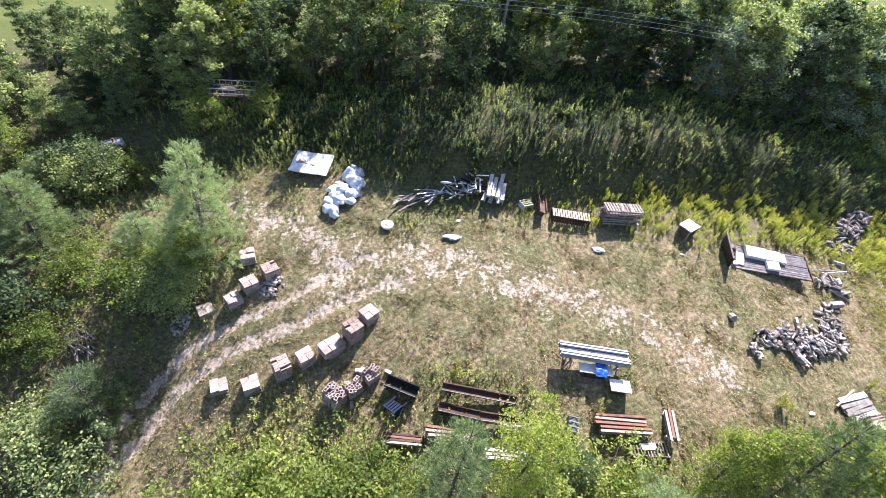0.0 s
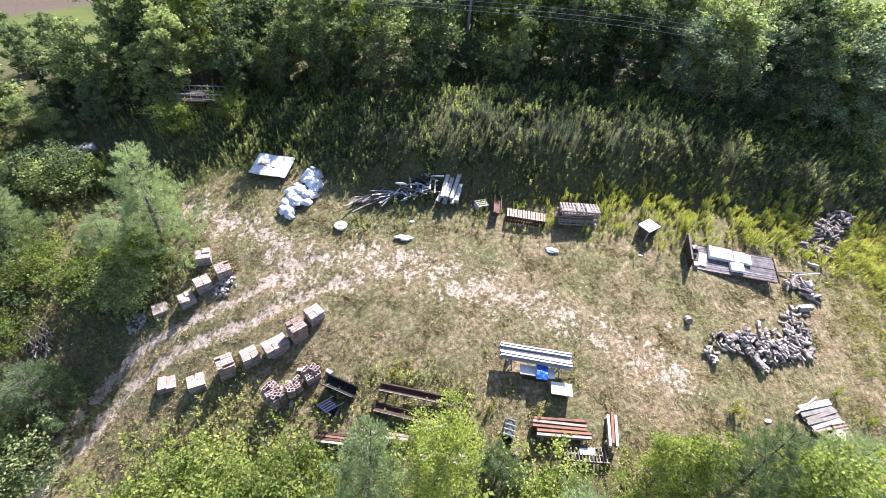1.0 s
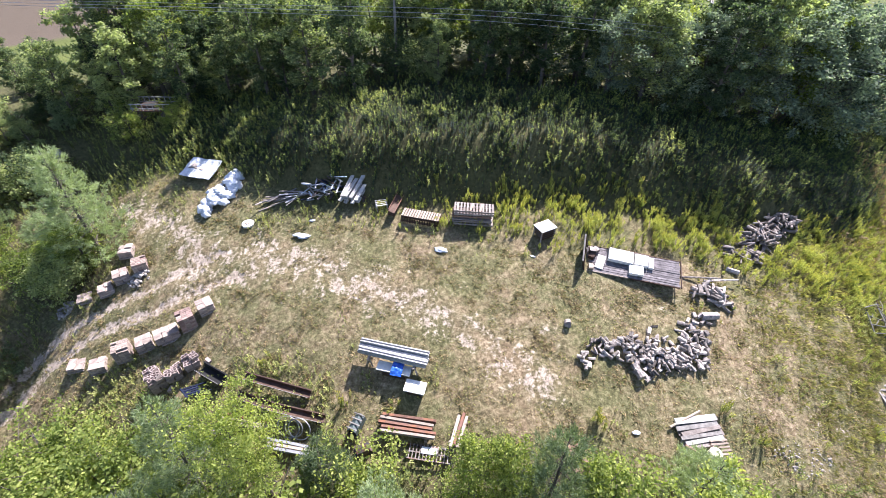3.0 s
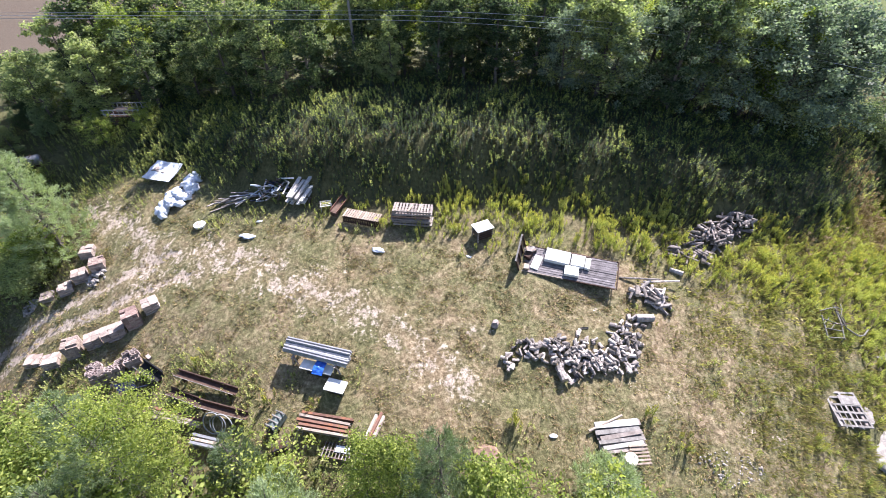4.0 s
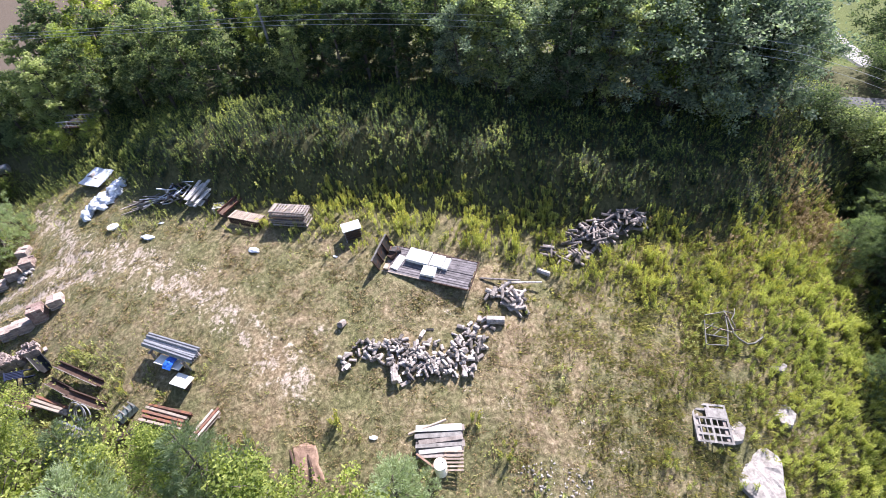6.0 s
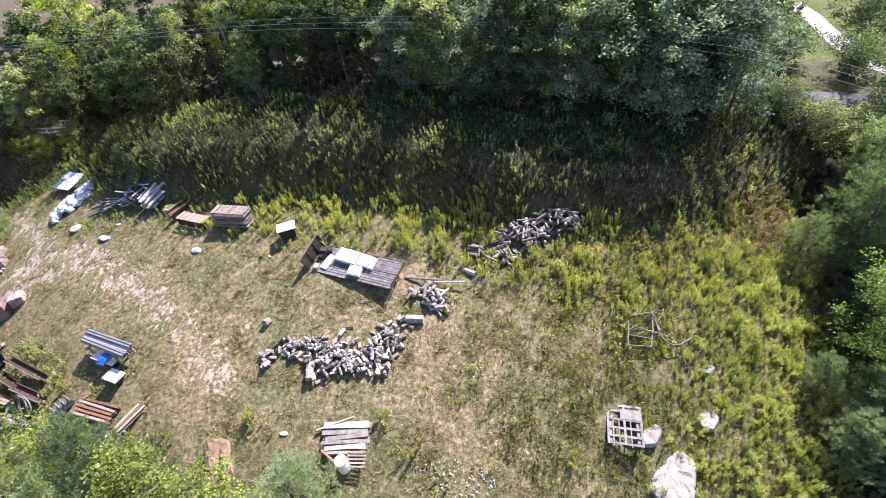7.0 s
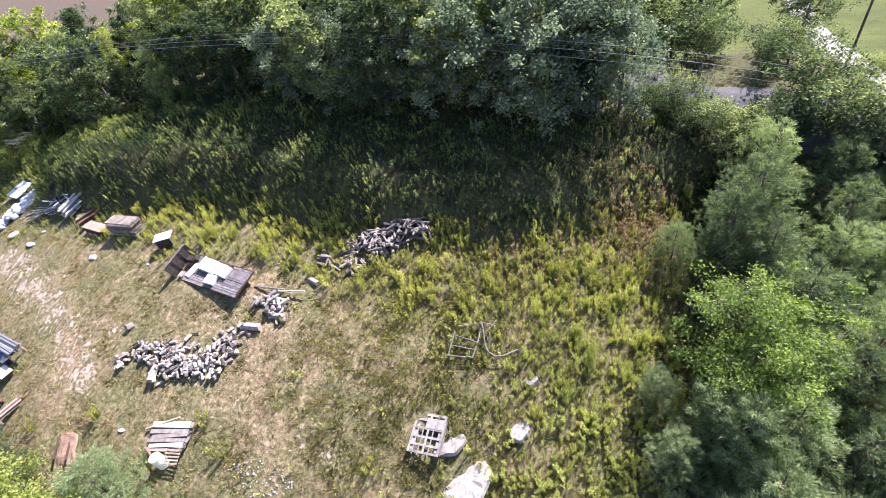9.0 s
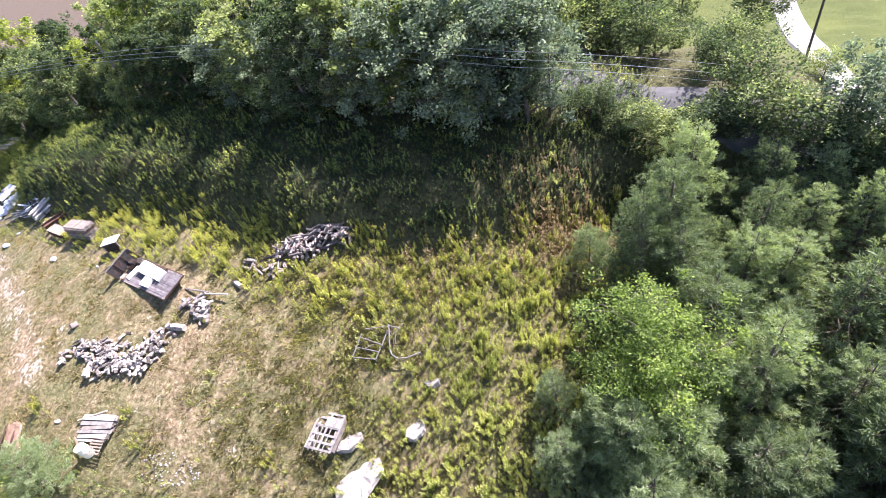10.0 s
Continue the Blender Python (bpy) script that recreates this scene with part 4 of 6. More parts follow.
sow("meadow_weeds", green_clumps + gold_clumps[:2], x, y, wg.uniform(0.55, 1.0, len(x)) * (0.6 + 0.7 * smooth(0.3, 0.7, patchy(x, y, 0.9, 23.0))), "dense mixed green weeds of the overgrown meadow", [GREENWEED, GOLDLEAF, GOLDLEAF], wg)

x, y = scatter(9500, 34, 54, 16, 36, lambda x, y: np.exp(-(((x - 47.8) / 3.0) ** 2 + ((y - 28.2) / 3.0) ** 2)) + 0.16 * np.exp(-(((x - 40) / 3.5) ** 2 + ((y - 23.5) / 2.0) ** 2)), wg)
sow("dry_weeds", dry_stalks, x, y, wg.uniform(0.7, 1.35, len(x)), "brown dried weed stalks below the bank", [DRY, DRY], wg)

x, y = scatter(25000, -34, 30, 2, 47, lambda x, y: (1 - yard_at(x, y)) * (1 - smooth(0, 2, x + 2) * smooth(13, 15, y)) * (1 - smooth(0.5, 2.0, y - np.maximum(berm_foot(x), 43.0 - 12 * smooth(-14, -6, x)))) * (0.35 + 0.65 * smooth(0.35, 0.55, patchy(x, y, 0.4, 17.0))), wg)
sow("edge_weeds", low_weeds + green_weeds + gold_weeds[:1], x, y, wg.uniform(0.6, 1.15, len(x)), "rank green weeds round the clearing's edge", [WEED, TIPS], wg)

# tall weeds that stand in the yard beside the things stored there
SPOTS = [(-1.4, 17.6, 0.9), (-0.4, 16.3, 0.8), (-2.6, 16.0, 0.8), (-4.4, 17.4, 0.9), (-6.6, 18.2, 0.8), (-4.0, 18.8, 0.8), (36.2, 18.5, 1.5), (34.9, 17.5, 0.9), (37.9, 17.6, 0.9), (-13.2, 17.6, 1.8), (-11.0, 16.4, 1.8), (-15.4, 18.8, 1.6), (-9.0, 15.4, 1.6), (-12.6, 18.8, 1.4), (-17.0, 18.8, 1.2), (-3.2, 18.4, 0.9), (-0.6, 18.6, 0.7), (0.8, 16.4, 0.8), (3.2, 16.4, 0.7), (-15.6, 28.0, 1.6), (-16.6, 25.6, 1.2), (-11.5, 20.0, 1.6), (-14.0, 19.6, 1.6), (-9.6, 18.4, 1.3), (-6.6, 17.2, 1.3), (-8.6, 16.6, 1.6), (-4.0, 16.0, 1.2), (-1.8, 18.2, 0.9), (0.2, 17.2, 0.9),
         (2.4, 13.6, 0.8), (1.2, 14.4, 0.8), (-4.6, 15.0, 0.9), (-2.0, 15.9, 0.6), (7.05, 15.91, 0.7), (5.61, 14.35, 0.8), (0.86, 15.01, 0.9), (-3.29, 14.29, 1.2), (3.34, 12.41, 1.0), (19.39, 10.71, 0.8), (23.05, 11.53, 0.7), (25.11, 10.26, 0.9), (15.89, 12.39, 0.6), (28.52, 13.52, 0.9), (27.09, 15.38, 0.6), (-3.54, 28.65, 1.2), (-0.7, 28.74, 1.2), (3.58, 27.51, 1.0), (7.47, 25.94, 0.9), (11.76, 25.29, 1.0), (13.4, 22.82, 0.5), (-11.04, 32.65, 1.5), (29.02, 25.35, 1.1), (27.69, 24.91, 0.9), (30.14, 25.7, 0.9), (31.47, 25.88, 0.7), (29.12, 24.37, 0.6), (34.03, 24.54, 0.8), (34.23, 25.43, 0.8)]
px, py = [], []
for cx, cy, r in SPOTS:
    n = int(34 * r * r)
    px.append(cx + wg.normal(size=n) * r * 0.55)
    py.append(cy + wg.normal(size=n) * r * 0.5)
px, py = np.concatenate(px), np.concatenate(py)
sow("yard_weeds", low_weeds + green_weeds[:1], px, py, wg.uniform(0.5, 0.95, len(px)), "yellow-green weeds growing up round stored materials", [WEED, TIPS], wg)


GOLDEN = [(5.0, 14.6, 0.6), (-2.7, 18.4, 0.5), (2.1, 15.4, 0.5), (15.2, 12.9, 0.7), (22.3, 12.7, 0.4), (23.9, 11.6, 0.5), (31.4, 11.3, 0.8), (37.1, 11.9, 0.6), (10.6, 12.2, 0.5), (41.7, 13.6, 0.6), (40.0, 15.0, 0.6)]
px, py = [], []
for cx, cy, r in GOLDEN:
    n = int(9 * r * r) + 4
    px.append(cx + wg.normal(size=n) * r * 0.45)
    py.append(cy + wg.normal(size=n) * r * 0.45)
px, py = np.concatenate(px), np.concatenate(py)
sow("yard_goldenrod", gold_clumps, px, py, wg.uniform(0.45, 0.9, len(px)), "clumps of yellow goldenrod standing in the yard", [WEED, GOLDLEAF, GOLD], wg)

tufts = [tuft(wg, 6, L, 1.0, 0.12, 0.5) for L in (0.14, 0.19, 0.24, 0.30)]
x, y = scatter(150000, -24, 42, 6, 38, lambda x, y: np.clip(yard_at(x, y) + 0.1, 0, 1) * (1 - smooth(0.18, 0.45, wear_at(x, y)) * 0.85) * (0.15 + 0.85 * smooth(0.38, 0.62, patchy(x, y, 1.1, 4.0))), wg)
sow("dry_grass", tufts, x, y, wg.uniform(0.6, 1.2, len(x)), "short dry tan and olive grass tufts", [STRAW, TURF], wg, 0.25)
x, y = clumps(140, -20, 30, 9, 30, lambda x, y: yard_at(x, y) * (1 - smooth(0.15, 0.3, wear_at(x, y))), wg, (0.2, 0.55), 18)
sow("yard_clump_weeds", low_weeds, x, y, wg.uniform(0.4, 0.85, len(x)), "small green weed clumps in the trodden grass", [WEED, TIPS], wg)


# ---- things in the yard ----
def brick_meshes(name, sx, sy, sz, mat, n=3):
    out = []
    for _ in range(n):
        out.append(mesh_of(name, box(sx, sy, sz, bevel=min(sx, sy, sz) * 0.09, jitter=0.004), mat))
    return out


PAVER = brick_meshes("brick", 0.355, 0.175, 0.135, BRICK)
PAVER_RED = brick_meshes("brick", 0.355, 0.175, 0.135, BRICK_RED)
FLAG = brick_meshes("flagstone", 0.52, 0.50, 0.075, SLAB)
BOARD_S = [mesh_of("board", box(1.16, 0.10, 0.022, bevel=0.004, jitter=0.003), GREYWOOD) for _ in range(2)]
RUNNER = mesh_of("runner", box(1.1, 0.09, 0.09, bevel=0.006), GREYWOOD)


def skid(parent, z=0.0, w=1.12):
    """A wooden skid as a part group under a stack: three runners, five boards."""
    for k in (-1, 0, 1):
        r = part("runner", RUNNER, None, parent)
        r.matrix_basis = pose(0.0, k * w * 0.44, z)
    for k in range(5):
        b = part("board", BOARD_S[k % 2], None, parent)
        b.matrix_basis = pose((k - 2) * w * 0.22, 0, z + 0.09, 0, 0, 90)
    return z + 0.112


def brick_stack(x, y, turn, courses, mats, label, nx=3, ny=6, gone=0.0):
    ob = thing("brick_stack", x, y, turn, label, "brick stack", "brick stacks beside the track", lift=0.0)
    ob.scale = (0.84, 0.84, 1.1)
    z = skid(ob)
    for c in range(courses):
        for i in range(nx):
            for j in range(ny):
                top = c == courses - 1
                if not top and 0 < i < nx - 1 and 0 < j < ny - 1:
                    continue
                if top and random.random() < gone:
                    continue
                b = part("brick", random.choice(mats), None, ob)
                b.matrix_basis = pose((i - (nx - 1) / 2) * 0.365 + random.uniform(-0.012, 0.012), (j - (ny - 1) / 2) * 0.184 + random.uniform(-0.01, 0.01), z + c * 0.138, 0, 0, random.uniform(-2.5, 2.5))
    return ob


def flag_stack(x, y, turn, courses, label, gone=0.0, sx=2, sy=2):
    ob = thing("flagstone_stack", x, y, turn, label, "stone stack", "brick stacks beside the track")
    ob.scale = (0.86, 0.86, 1.25)
    z = skid(ob)
    for c in range(courses):
        for i in range(sx):
            for j in range(sy):
                if c == courses - 1 and random.random() < gone:
                    continue
                b = part("flagstone", random.choice(FLAG), None, ob)
                b.matrix_basis = pose((i - (sx - 1) / 2) * 0.53 + random.uniform(-0.02, 0.02), (j - (sy - 1) / 2) * 0.51 + random.uniform(-0.02, 0.02), z + c * 0.078, 0, 0, random.uniform(-4, 4))
    return ob


flag_stack(-13.99, 28.87, 8, 6, "pale flagstones stacked square on a wooden skid", 0.25)
brick_stack(-12.59, 27.42, 24, 4, PAVER + PAVER_RED[:1], "pinkish brick stack on a wooden skid by the track", gone=0.08)
flag_stack(-13.86, 26.93, 28, 6, "pale flagstone stack split in two halves beside the track")
flag_stack(-14.87, 26.32, 28, 5, "low pale flagstone stack on a skid in weeds", 0.2)
flag_stack(-16.62, 26.37, 22, 2, "nearly used-up flagstone stack half hidden in weeds", 0.5)
flag_stack(-6.93, 22.86, 32, 6, "square pale flagstone stack beside the dirt track")
brick_stack(-7.95, 22.08, 30, 7, PAVER_RED + PAVER[:1], "tall reddish brick stack on a wooden skid", gone=0.05)
flag_stack(-9.22, 21.65, 28, 6, "long pale flagstone stack with a flat top", 0.0, 3, 2)
flag_stack(-10.74, 21.53, 26, 6, "pale flagstone stack on a skid beside the track", 0.15)
brick_stack(-12.08, 21.27, 20, 7, PAVER, "tall pale brick stack topped with loose rows", gone=0.1, nx=3, ny=6)
flag_stack(-13.87, 21.08, 16, 5, "grey flagstone stack tilting in tall weeds", 0.25)
flag_stack(-15.72, 21.7, 10, 3, "low heap of flagstones sunk in weeds", 0.5)


def block_mesh():
    bm = bmesh.new()
    for yy in (-0.082, 0.082):
        box(0.40, 0.036, 0.20, (0, yy, 0), bm=bm)
    for xx in (-0.182, 0, 0.182):
        box(0.036, 0.127, 0.20, (xx, 0, 0), bm=bm)
    return mesh_of("concrete_block", bm, BLOCK)


BLOCK_ME = block_mesh()


def block_heap(cx, cy, turn, nx, ny, layers, loose):
    """Blocks laid up in rough courses, the top ones tossed on crooked."""
    base = float(ground_z(cx, cy))
    c, s = math.cos(radians(turn)), math.sin(radians(turn))
    for layer in range(layers):
        top = layer == layers - 1
        for i in range(nx):
            for j in range(ny):
                if top and random.random() < 0.35:
                    continue
                loosely = 0.09 if top else 0.03
                u, v = (i - (nx - 1) / 2) * 0.43 + random.uniform(-loosely, loosely), (j - (ny - 1) / 2) * 0.225 + random.uniform(-loosely, loosely)
                ob = new("concrete_block", BLOCK_ME)
                ob.matrix_world = pose(cx + c * u - s * v, cy + s * u + c * v, base + 0.02 + layer * 0.203 + (0.03 if top else 0), random.uniform(-8, 8) if top else 0, random.uniform(-8, 8) if top else 0, turn + random.uniform(-6, 6) * (5 if top else 1))
                tagged(ob, "pinkish-grey hollow concrete block stacked on its fellows", "concrete block", "concrete blocks")
    for _ in range(loose):
        a = random.uniform(0, 6.28)
        x, y = cx + math.cos(a) * (nx * 0.22 + 0.45), cy + math.sin(a) * (ny * 0.12 + 0.4)
        ob = new("concrete_block", BLOCK_ME)
        ob.matrix_world = pose(x, y, float(ground_z(x, y)) + 0.10, 90, random.uniform(-15, 15), random.uniform(0, 180))
        tagged(ob, "loose hollow concrete block lying on its side in weeds", "concrete block", "concrete blocks")


block_heap(-9.31, 18.92, 38, 2, 5, 6, 3)
block_heap(-8.22, 19.08, 20, 2, 3, 4, 3)
block_heap(-7.21, 19.49, 30, 2, 3, 4, 3)


# firewood
def log_mesh(length, radius, seed, bark=LOG, split=False):
    random.seed(seed)
    bm = bmesh.new()
    sides = 9
    rings = []
    wob = [random.uniform(0.88, 1.12) for _ in range(sides)]
    if split:
        wob = [w * (0.35 if 2 <= k <= 5 else 1.0) for k, w in enumerate(wob)]
    for t in (0, 0.33, 0.66, 1):
        rr = radius * random.uniform(0.93, 1.06)
        rings.append([bm.verts.new(((t - 0.5) * length, rr * wob[k] * math.cos(6.2832 * k / sides), rr * wob[k] * math.sin(6.2832 * k / sides))) for k in range(sides)])
    for a, b in zip(rings, rings[1:]):
        for k in range(sides):
            bm.faces.new((a[k], a[(k + 1) % sides], b[(k + 1) % sides], b[k]))
    for f in (bm.faces.new(rings[0][::-1]), bm.faces.new(rings[-1])):
        f.material_index = 1
    bmesh.ops.recalc_face_normals(bm, faces=bm.faces)
    return mesh_of("firewood_log", bm, bark, CUT)


WOOD = [log_mesh(L, r, 40 + k, LOG, s) for k, (L, r, s) in enumerate(((0.36, 0.09, 0), (0.42, 0.10, 0), (0.38, 0.065, 0), (0.40, 0.12, 1), (0.32, 0.11, 0), (0.44, 0.11, 1), (0.36, 0.13, 1), (0.42, 0.075, 0)))]
DEAD = [log_mesh(L, r, 60 + k, LOG_DARK, s) for k, (L, r, s) in enumerate(((0.9, 0.08, 0), (0.7, 0.11, 0), (1.2, 0.06, 0), (0.8, 0.10, 1), (1.0, 0.055, 0), (0.6, 0.13, 0)))]
random.seed(3)


def heap(name, meshes, lobes, n, label, category, group, radius=0.11, slope=24, deep=4):
    """Logs thrown on a heap of several lobes: each lies on what is below it."""
    placed = []
    for k in range(n):
        cx, cy, rx, ry, turn = lobes[k % len(lobes)]
        r, a = math.sqrt(random.random()), random.uniform(0, 6.2832)
        u, v = rx * r * math.cos(a), ry * r * math.sin(a)
        c, s = math.cos(radians(turn)), math.sin(radians(turn))
        x, y = cx + c * u - s * v, cy + s * u + c * v
        near = [p for p in placed if math.hypot(p[0] - x, p[1] - y) < 0.27]
        level = min(len(near), deep)
        z = float(ground_z(x, y)) + radius * 0.8 + level * radius * 1.05
        ob = new(name, random.choice(meshes))
        tilt = random.uniform(-slope, slope) * (0.35 if level == 0 else 1.0)
        ob.matrix_world = pose(x, y, z, random.uniform(0, 360), tilt, random.uniform(0, 180))
        tagged(ob, label, category, group)
        placed.append((x, y))


heap("firewood_log", WOOD, [(17.1, 16.5, 1.5, 0.75, 0), (19.1, 16.1, 1.6, 1.0, -8), (19.3, 15.4, 1.5, 0.8, 0), (21.3, 15.8, 1.2, 0.9, 10), (22.2, 16.57, 1.0, 1.1, 30), (19.65, 15.88, 1.9, 1.1, 0)], 235, "short grey cut firewood log on a loose heap", "log", "firewood heap", 0.10, 30, 2)
heap("firewood_log", WOOD, [(22.81, 17.44, 0.9, 0.9, 0), (15.36, 15.87, 0.5, 0.6, 0), (19.34, 16.65, 3.6, 1.2, 5), (22.31, 15.23, 0.6, 0.3, 0)], 42, "short grey cut firewood log lying apart from the heap", "log", "firewood heap", 0.11, 12, 1)
heap("deadwood_log", DEAD, [(29.7, 23.4, 1.5, 0.95, 30), (31.3, 24.3, 1.6, 0.8, 25), (32.9, 24.8, 1.0, 0.5, 10), (30.6, 23.9, 1.3, 0.8, 20)], 135, "weathered grey limb wood on a tangled heap", "log", "limb wood heap", 0.13, 32, 4)
heap("deadwood_log", DEAD, [(27.6, 22.26, 0.6, 0.8, 0), (28.93, 22.54, 1.0, 0.8, 0)], 20, "weathered grey limb wood lying in weeds", "log", "limb wood heap", 0.14, 24, 1)
LOGS = [log_mesh(L, r, 80 + k, LOG, s) for k, (L, r, s) in enumerate(((0.8, 0.11, 0), (0.7, 0.14, 0), (1.0, 0.09, 0), (0.75, 0.12, 1), (0.9, 0.12, 0)))]
heap("log", LOGS, [(24.14, 19.35, 0.9, 0.55, -10), (25.05, 19.07, 0.7, 0.6, 0), (24.44, 19.73, 1.1, 0.4, -8)], 26, "pale debarked log beside the old flatbed", "log", "logs by the flatbed", 0.12, 18, 2)
for x, y, L, r, t in ((25.46, 20.2, 2.2, 0.06, -4), (24.13, 20.39, 2.4, 0.055, -12), (26.79, 21.05, 0.8, 0.16, -30)):
    ob = new("log", log_mesh(L, r, int(x * 10 + y), LOG))
    ob.matrix_world = pose(x, y, float(ground_z(x, y)) + 0.3 if r < 0.1 else float(ground_z(x, y)) + 0.12, 0, random.uniform(-4, 4), t)
    tagged(ob, "long thin pole lying on the log pile" if r < 0.1 else "short log lying in weeds", "log", "logs by the flatbed")
ob = new("log", log_mesh(0.85, 0.2, 5, LOG))
ob.matrix_world = pose(18.12, 15.06, float(ground_z(18.12, 15.06)) + 0.24, 0, -6, 100)
tagged(ob, "thick grey log at the edge of the firewood heap", "log", "firewood heap")
ob = new("log", log_mesh(1.0, 0.22, 8, LOG))
ob.matrix_world = pose(23.69, 17.95, float(ground_z(23.69, 17.95)) + 0.2, 0, 0, -5)
tagged(ob, "thick grey log beyond the firewood heap", "log", "firewood heap")
ob = new("stump", log_mesh(0.42, 0.2, 9, LOG_DARK))
ob.data.materials[1] = LOG_DARK
ob.matrix_world = pose(14.93, 18.06, float(ground_z(14.93, 18.06)) + 0.17, 0, 24, 70)
tagged(ob, "dark wooden stump block standing in the grass", "stump")


# the old flatbed with foam boards on it
FLAT_TURN = -21.0
flat = thing("flatbed", 19.95, 21.4, FLAT_TURN, "old truck flatbed with a grey plank deck and rusty headboard", "flatbed", lift=0.0, tilt=13.0)
DECK_Z, LEN, WID = 0.3, 5.7, 1.9
for k in range(12):
    yy = (k - 5.5) * WID / 12
    cut = random.uniform(0, 0.16)
    p = part("deck_board", box(LEN - cut, WID / 12 - 0.016, 0.05, (random.uniform(-0.04, 0.04), yy, DECK_Z - 0.05 + random.uniform(-0.012, 0.012)), 0.006, jitter=0.006), DECKWOOD, flat)
for yy in (-0.55, 0.55):
    part("frame_rail", box(LEN - 0.2, 0.10, 0.20, (0, yy, DECK_Z - 0.25), 0.01), RUSTDARK, flat)
for k in range(6):
    part("cross_member", box(0.08, WID - 0.06, 0.08, (-2.6 + k * 1.04, 0, DECK_Z - 0.135), 0.006), RUSTDARK, flat)
part("side_rail", box(LEN * 0.45, 0.045, 0.10, (-LEN * 0.26, -WID / 2 - 0.03, DECK_Z - 0.08), 0.006), PALEWOOD, flat, "pale wooden edge rail")
part("side_rail", box(LEN * 0.5, 0.04, 0.10, (LEN * 0.24, -WID / 2 - 0.025, DECK_Z - 0.11), 0.006), RUSTDARK, flat)
part("side_rail", box(LEN, 0.045, 0.12, (0, WID / 2 + 0.03, DECK_Z - 0.11), 0.006), RUSTDARK, flat)
part("tail_rail", box(0.06, WID + 0.1, 0.10, (LEN / 2 + 0.05, 0, DECK_Z - 0.08), 0.008), RUSTDARK, flat)
LEANING = pose(-LEN / 2 - 0.05, 0, DECK_Z - 0.25, 0, -12, 0)
head = part("headboard", box(0.05, WID + 0.1, 1.2, (0, 0, 0), 0.01, turn=None), DARKSTEEL, flat, "dark rusty steel headboard leaning back")
head.matrix_basis = LEANING
for yy in (-1.02, -0.35, 0.35, 1.02):
    part("upright", box(0.09, 0.07, 1.3, (0.06, yy, -0.1), 0.008), RUSTDARK, head)
part("top_rail", box(0.10, WID + 0.2, 0.07, (0.02, 0, 1.2), 0.008), CHALKWOOD, head, "pale worn top rail")
for xx in (-2.2, 0.2, 2.3):
    for yy in (-0.5, 0.5):
        part("support_block", box(0.3, 0.3, DECK_Z - 0.12, (xx, yy, -0.14), 0.02, jitter=0.01), RUSTDARK, flat)


def on_flat(u, v, z=0.0, turn=0.0, tilt=0.0):
    return flat.matrix_world @ pose(u, v, DECK_Z + z, tilt, 0, turn)


for u, v, sx, sy, h, turn in ((-0.75, 0.42, 1.5, 0.9, 0.28, -3), (0.48, 0.38, 0.8, 0.82, 0.25, -2), (0.2, -0.42, 0.85, 0.66, 0.22, 2), (1.08, 0.34, 0.3, 0.8, 0.2, -2), (-1.95, -0.2, 0.5, 1.05, 0.07, -10)):
    ob = new("foam_board", mesh_of("foam_board", box(sx, sy, h, bevel=0.018, jitter=0.005), WHITE))
    ob.matrix_world = on_flat(u, v, 0.008, turn)
    tagged(ob, "white foam insulation board lying on the flatbed", "foam board", "foam boards")
ob = new("plank", mesh_of("plank", box(2.5, 0.12, 0.16, bevel=0.008), RUSTDARK))
ob.matrix_world = on_flat(-0.1, 0.9, 0.008, -2)
tagged(ob, "long dark plank on edge along the flatbed", "plank")
for u, v, sx, h, mat in ((-2.5, 0.45, 0.4, 0.4, DARKSTEEL), (-2.5, 0.1, 0.35, 0.3, RUSTDARK), (-2.3, 0.65, 0.3, 0.22, DARKSTEEL), (-2.5, -0.7, 0.3, 0.2, PALEWOOD)):
    ob = new("scrap_box", mesh_of("scrap_box", box(sx, 0.4, h, bevel=0.02, jitter=0.04), mat))
    ob.matrix_world = on_flat(u, v, 0.008, random.uniform(-30, 30))
    tagged(ob, "rusty scrap piece against the headboard", "scrap", "scrap on the flatbed")


# crates and pallets at the foot of the bank
def slatted_crate(x, y, turn, sx, sy, sz, label):
    ob = thing("slatted_crate", x, y, turn, label, "crate", "pallets and crates")
    slat = mesh_of("slat", box(0.132, sy, 0.022, bevel=0.004), PALEWOOD)
    post = mesh_of("side_slat", box(0.08, 0.02, sz - 0.05, bevel=0.004), RUSTDARK)
    n = int(sx / 0.165)
    for k in range(n):
        u = (k - (n - 1) / 2) * sx / n
        part("slat", slat, None, ob).matrix_basis = pose(u, 0, sz - 0.02)
        for v in (-1, 1):
            part("side_slat", post, None, ob).matrix_basis = pose(u, v * (sy / 2 - 0.012), 0)
    for v in (-1, 0, 1):
        part("rail", box(sx, 0.05, 0.09, (0, v * (sy / 2 - 0.06), sz - 0.112), 0.005), RUSTDARK, ob)
        part("rail", box(sx, 0.05, 0.09, (0, v * (sy / 2 - 0.06), 0.02), 0.005), RUSTDARK, ob)
    for u in (-1, 1):
        part("end_panel", box(0.02, sy - 0.08, sz - 0.15, (u * (sx / 2 - 0.015), 0, 0.04), 0.004), RUSTDARK, ob)
    return ob


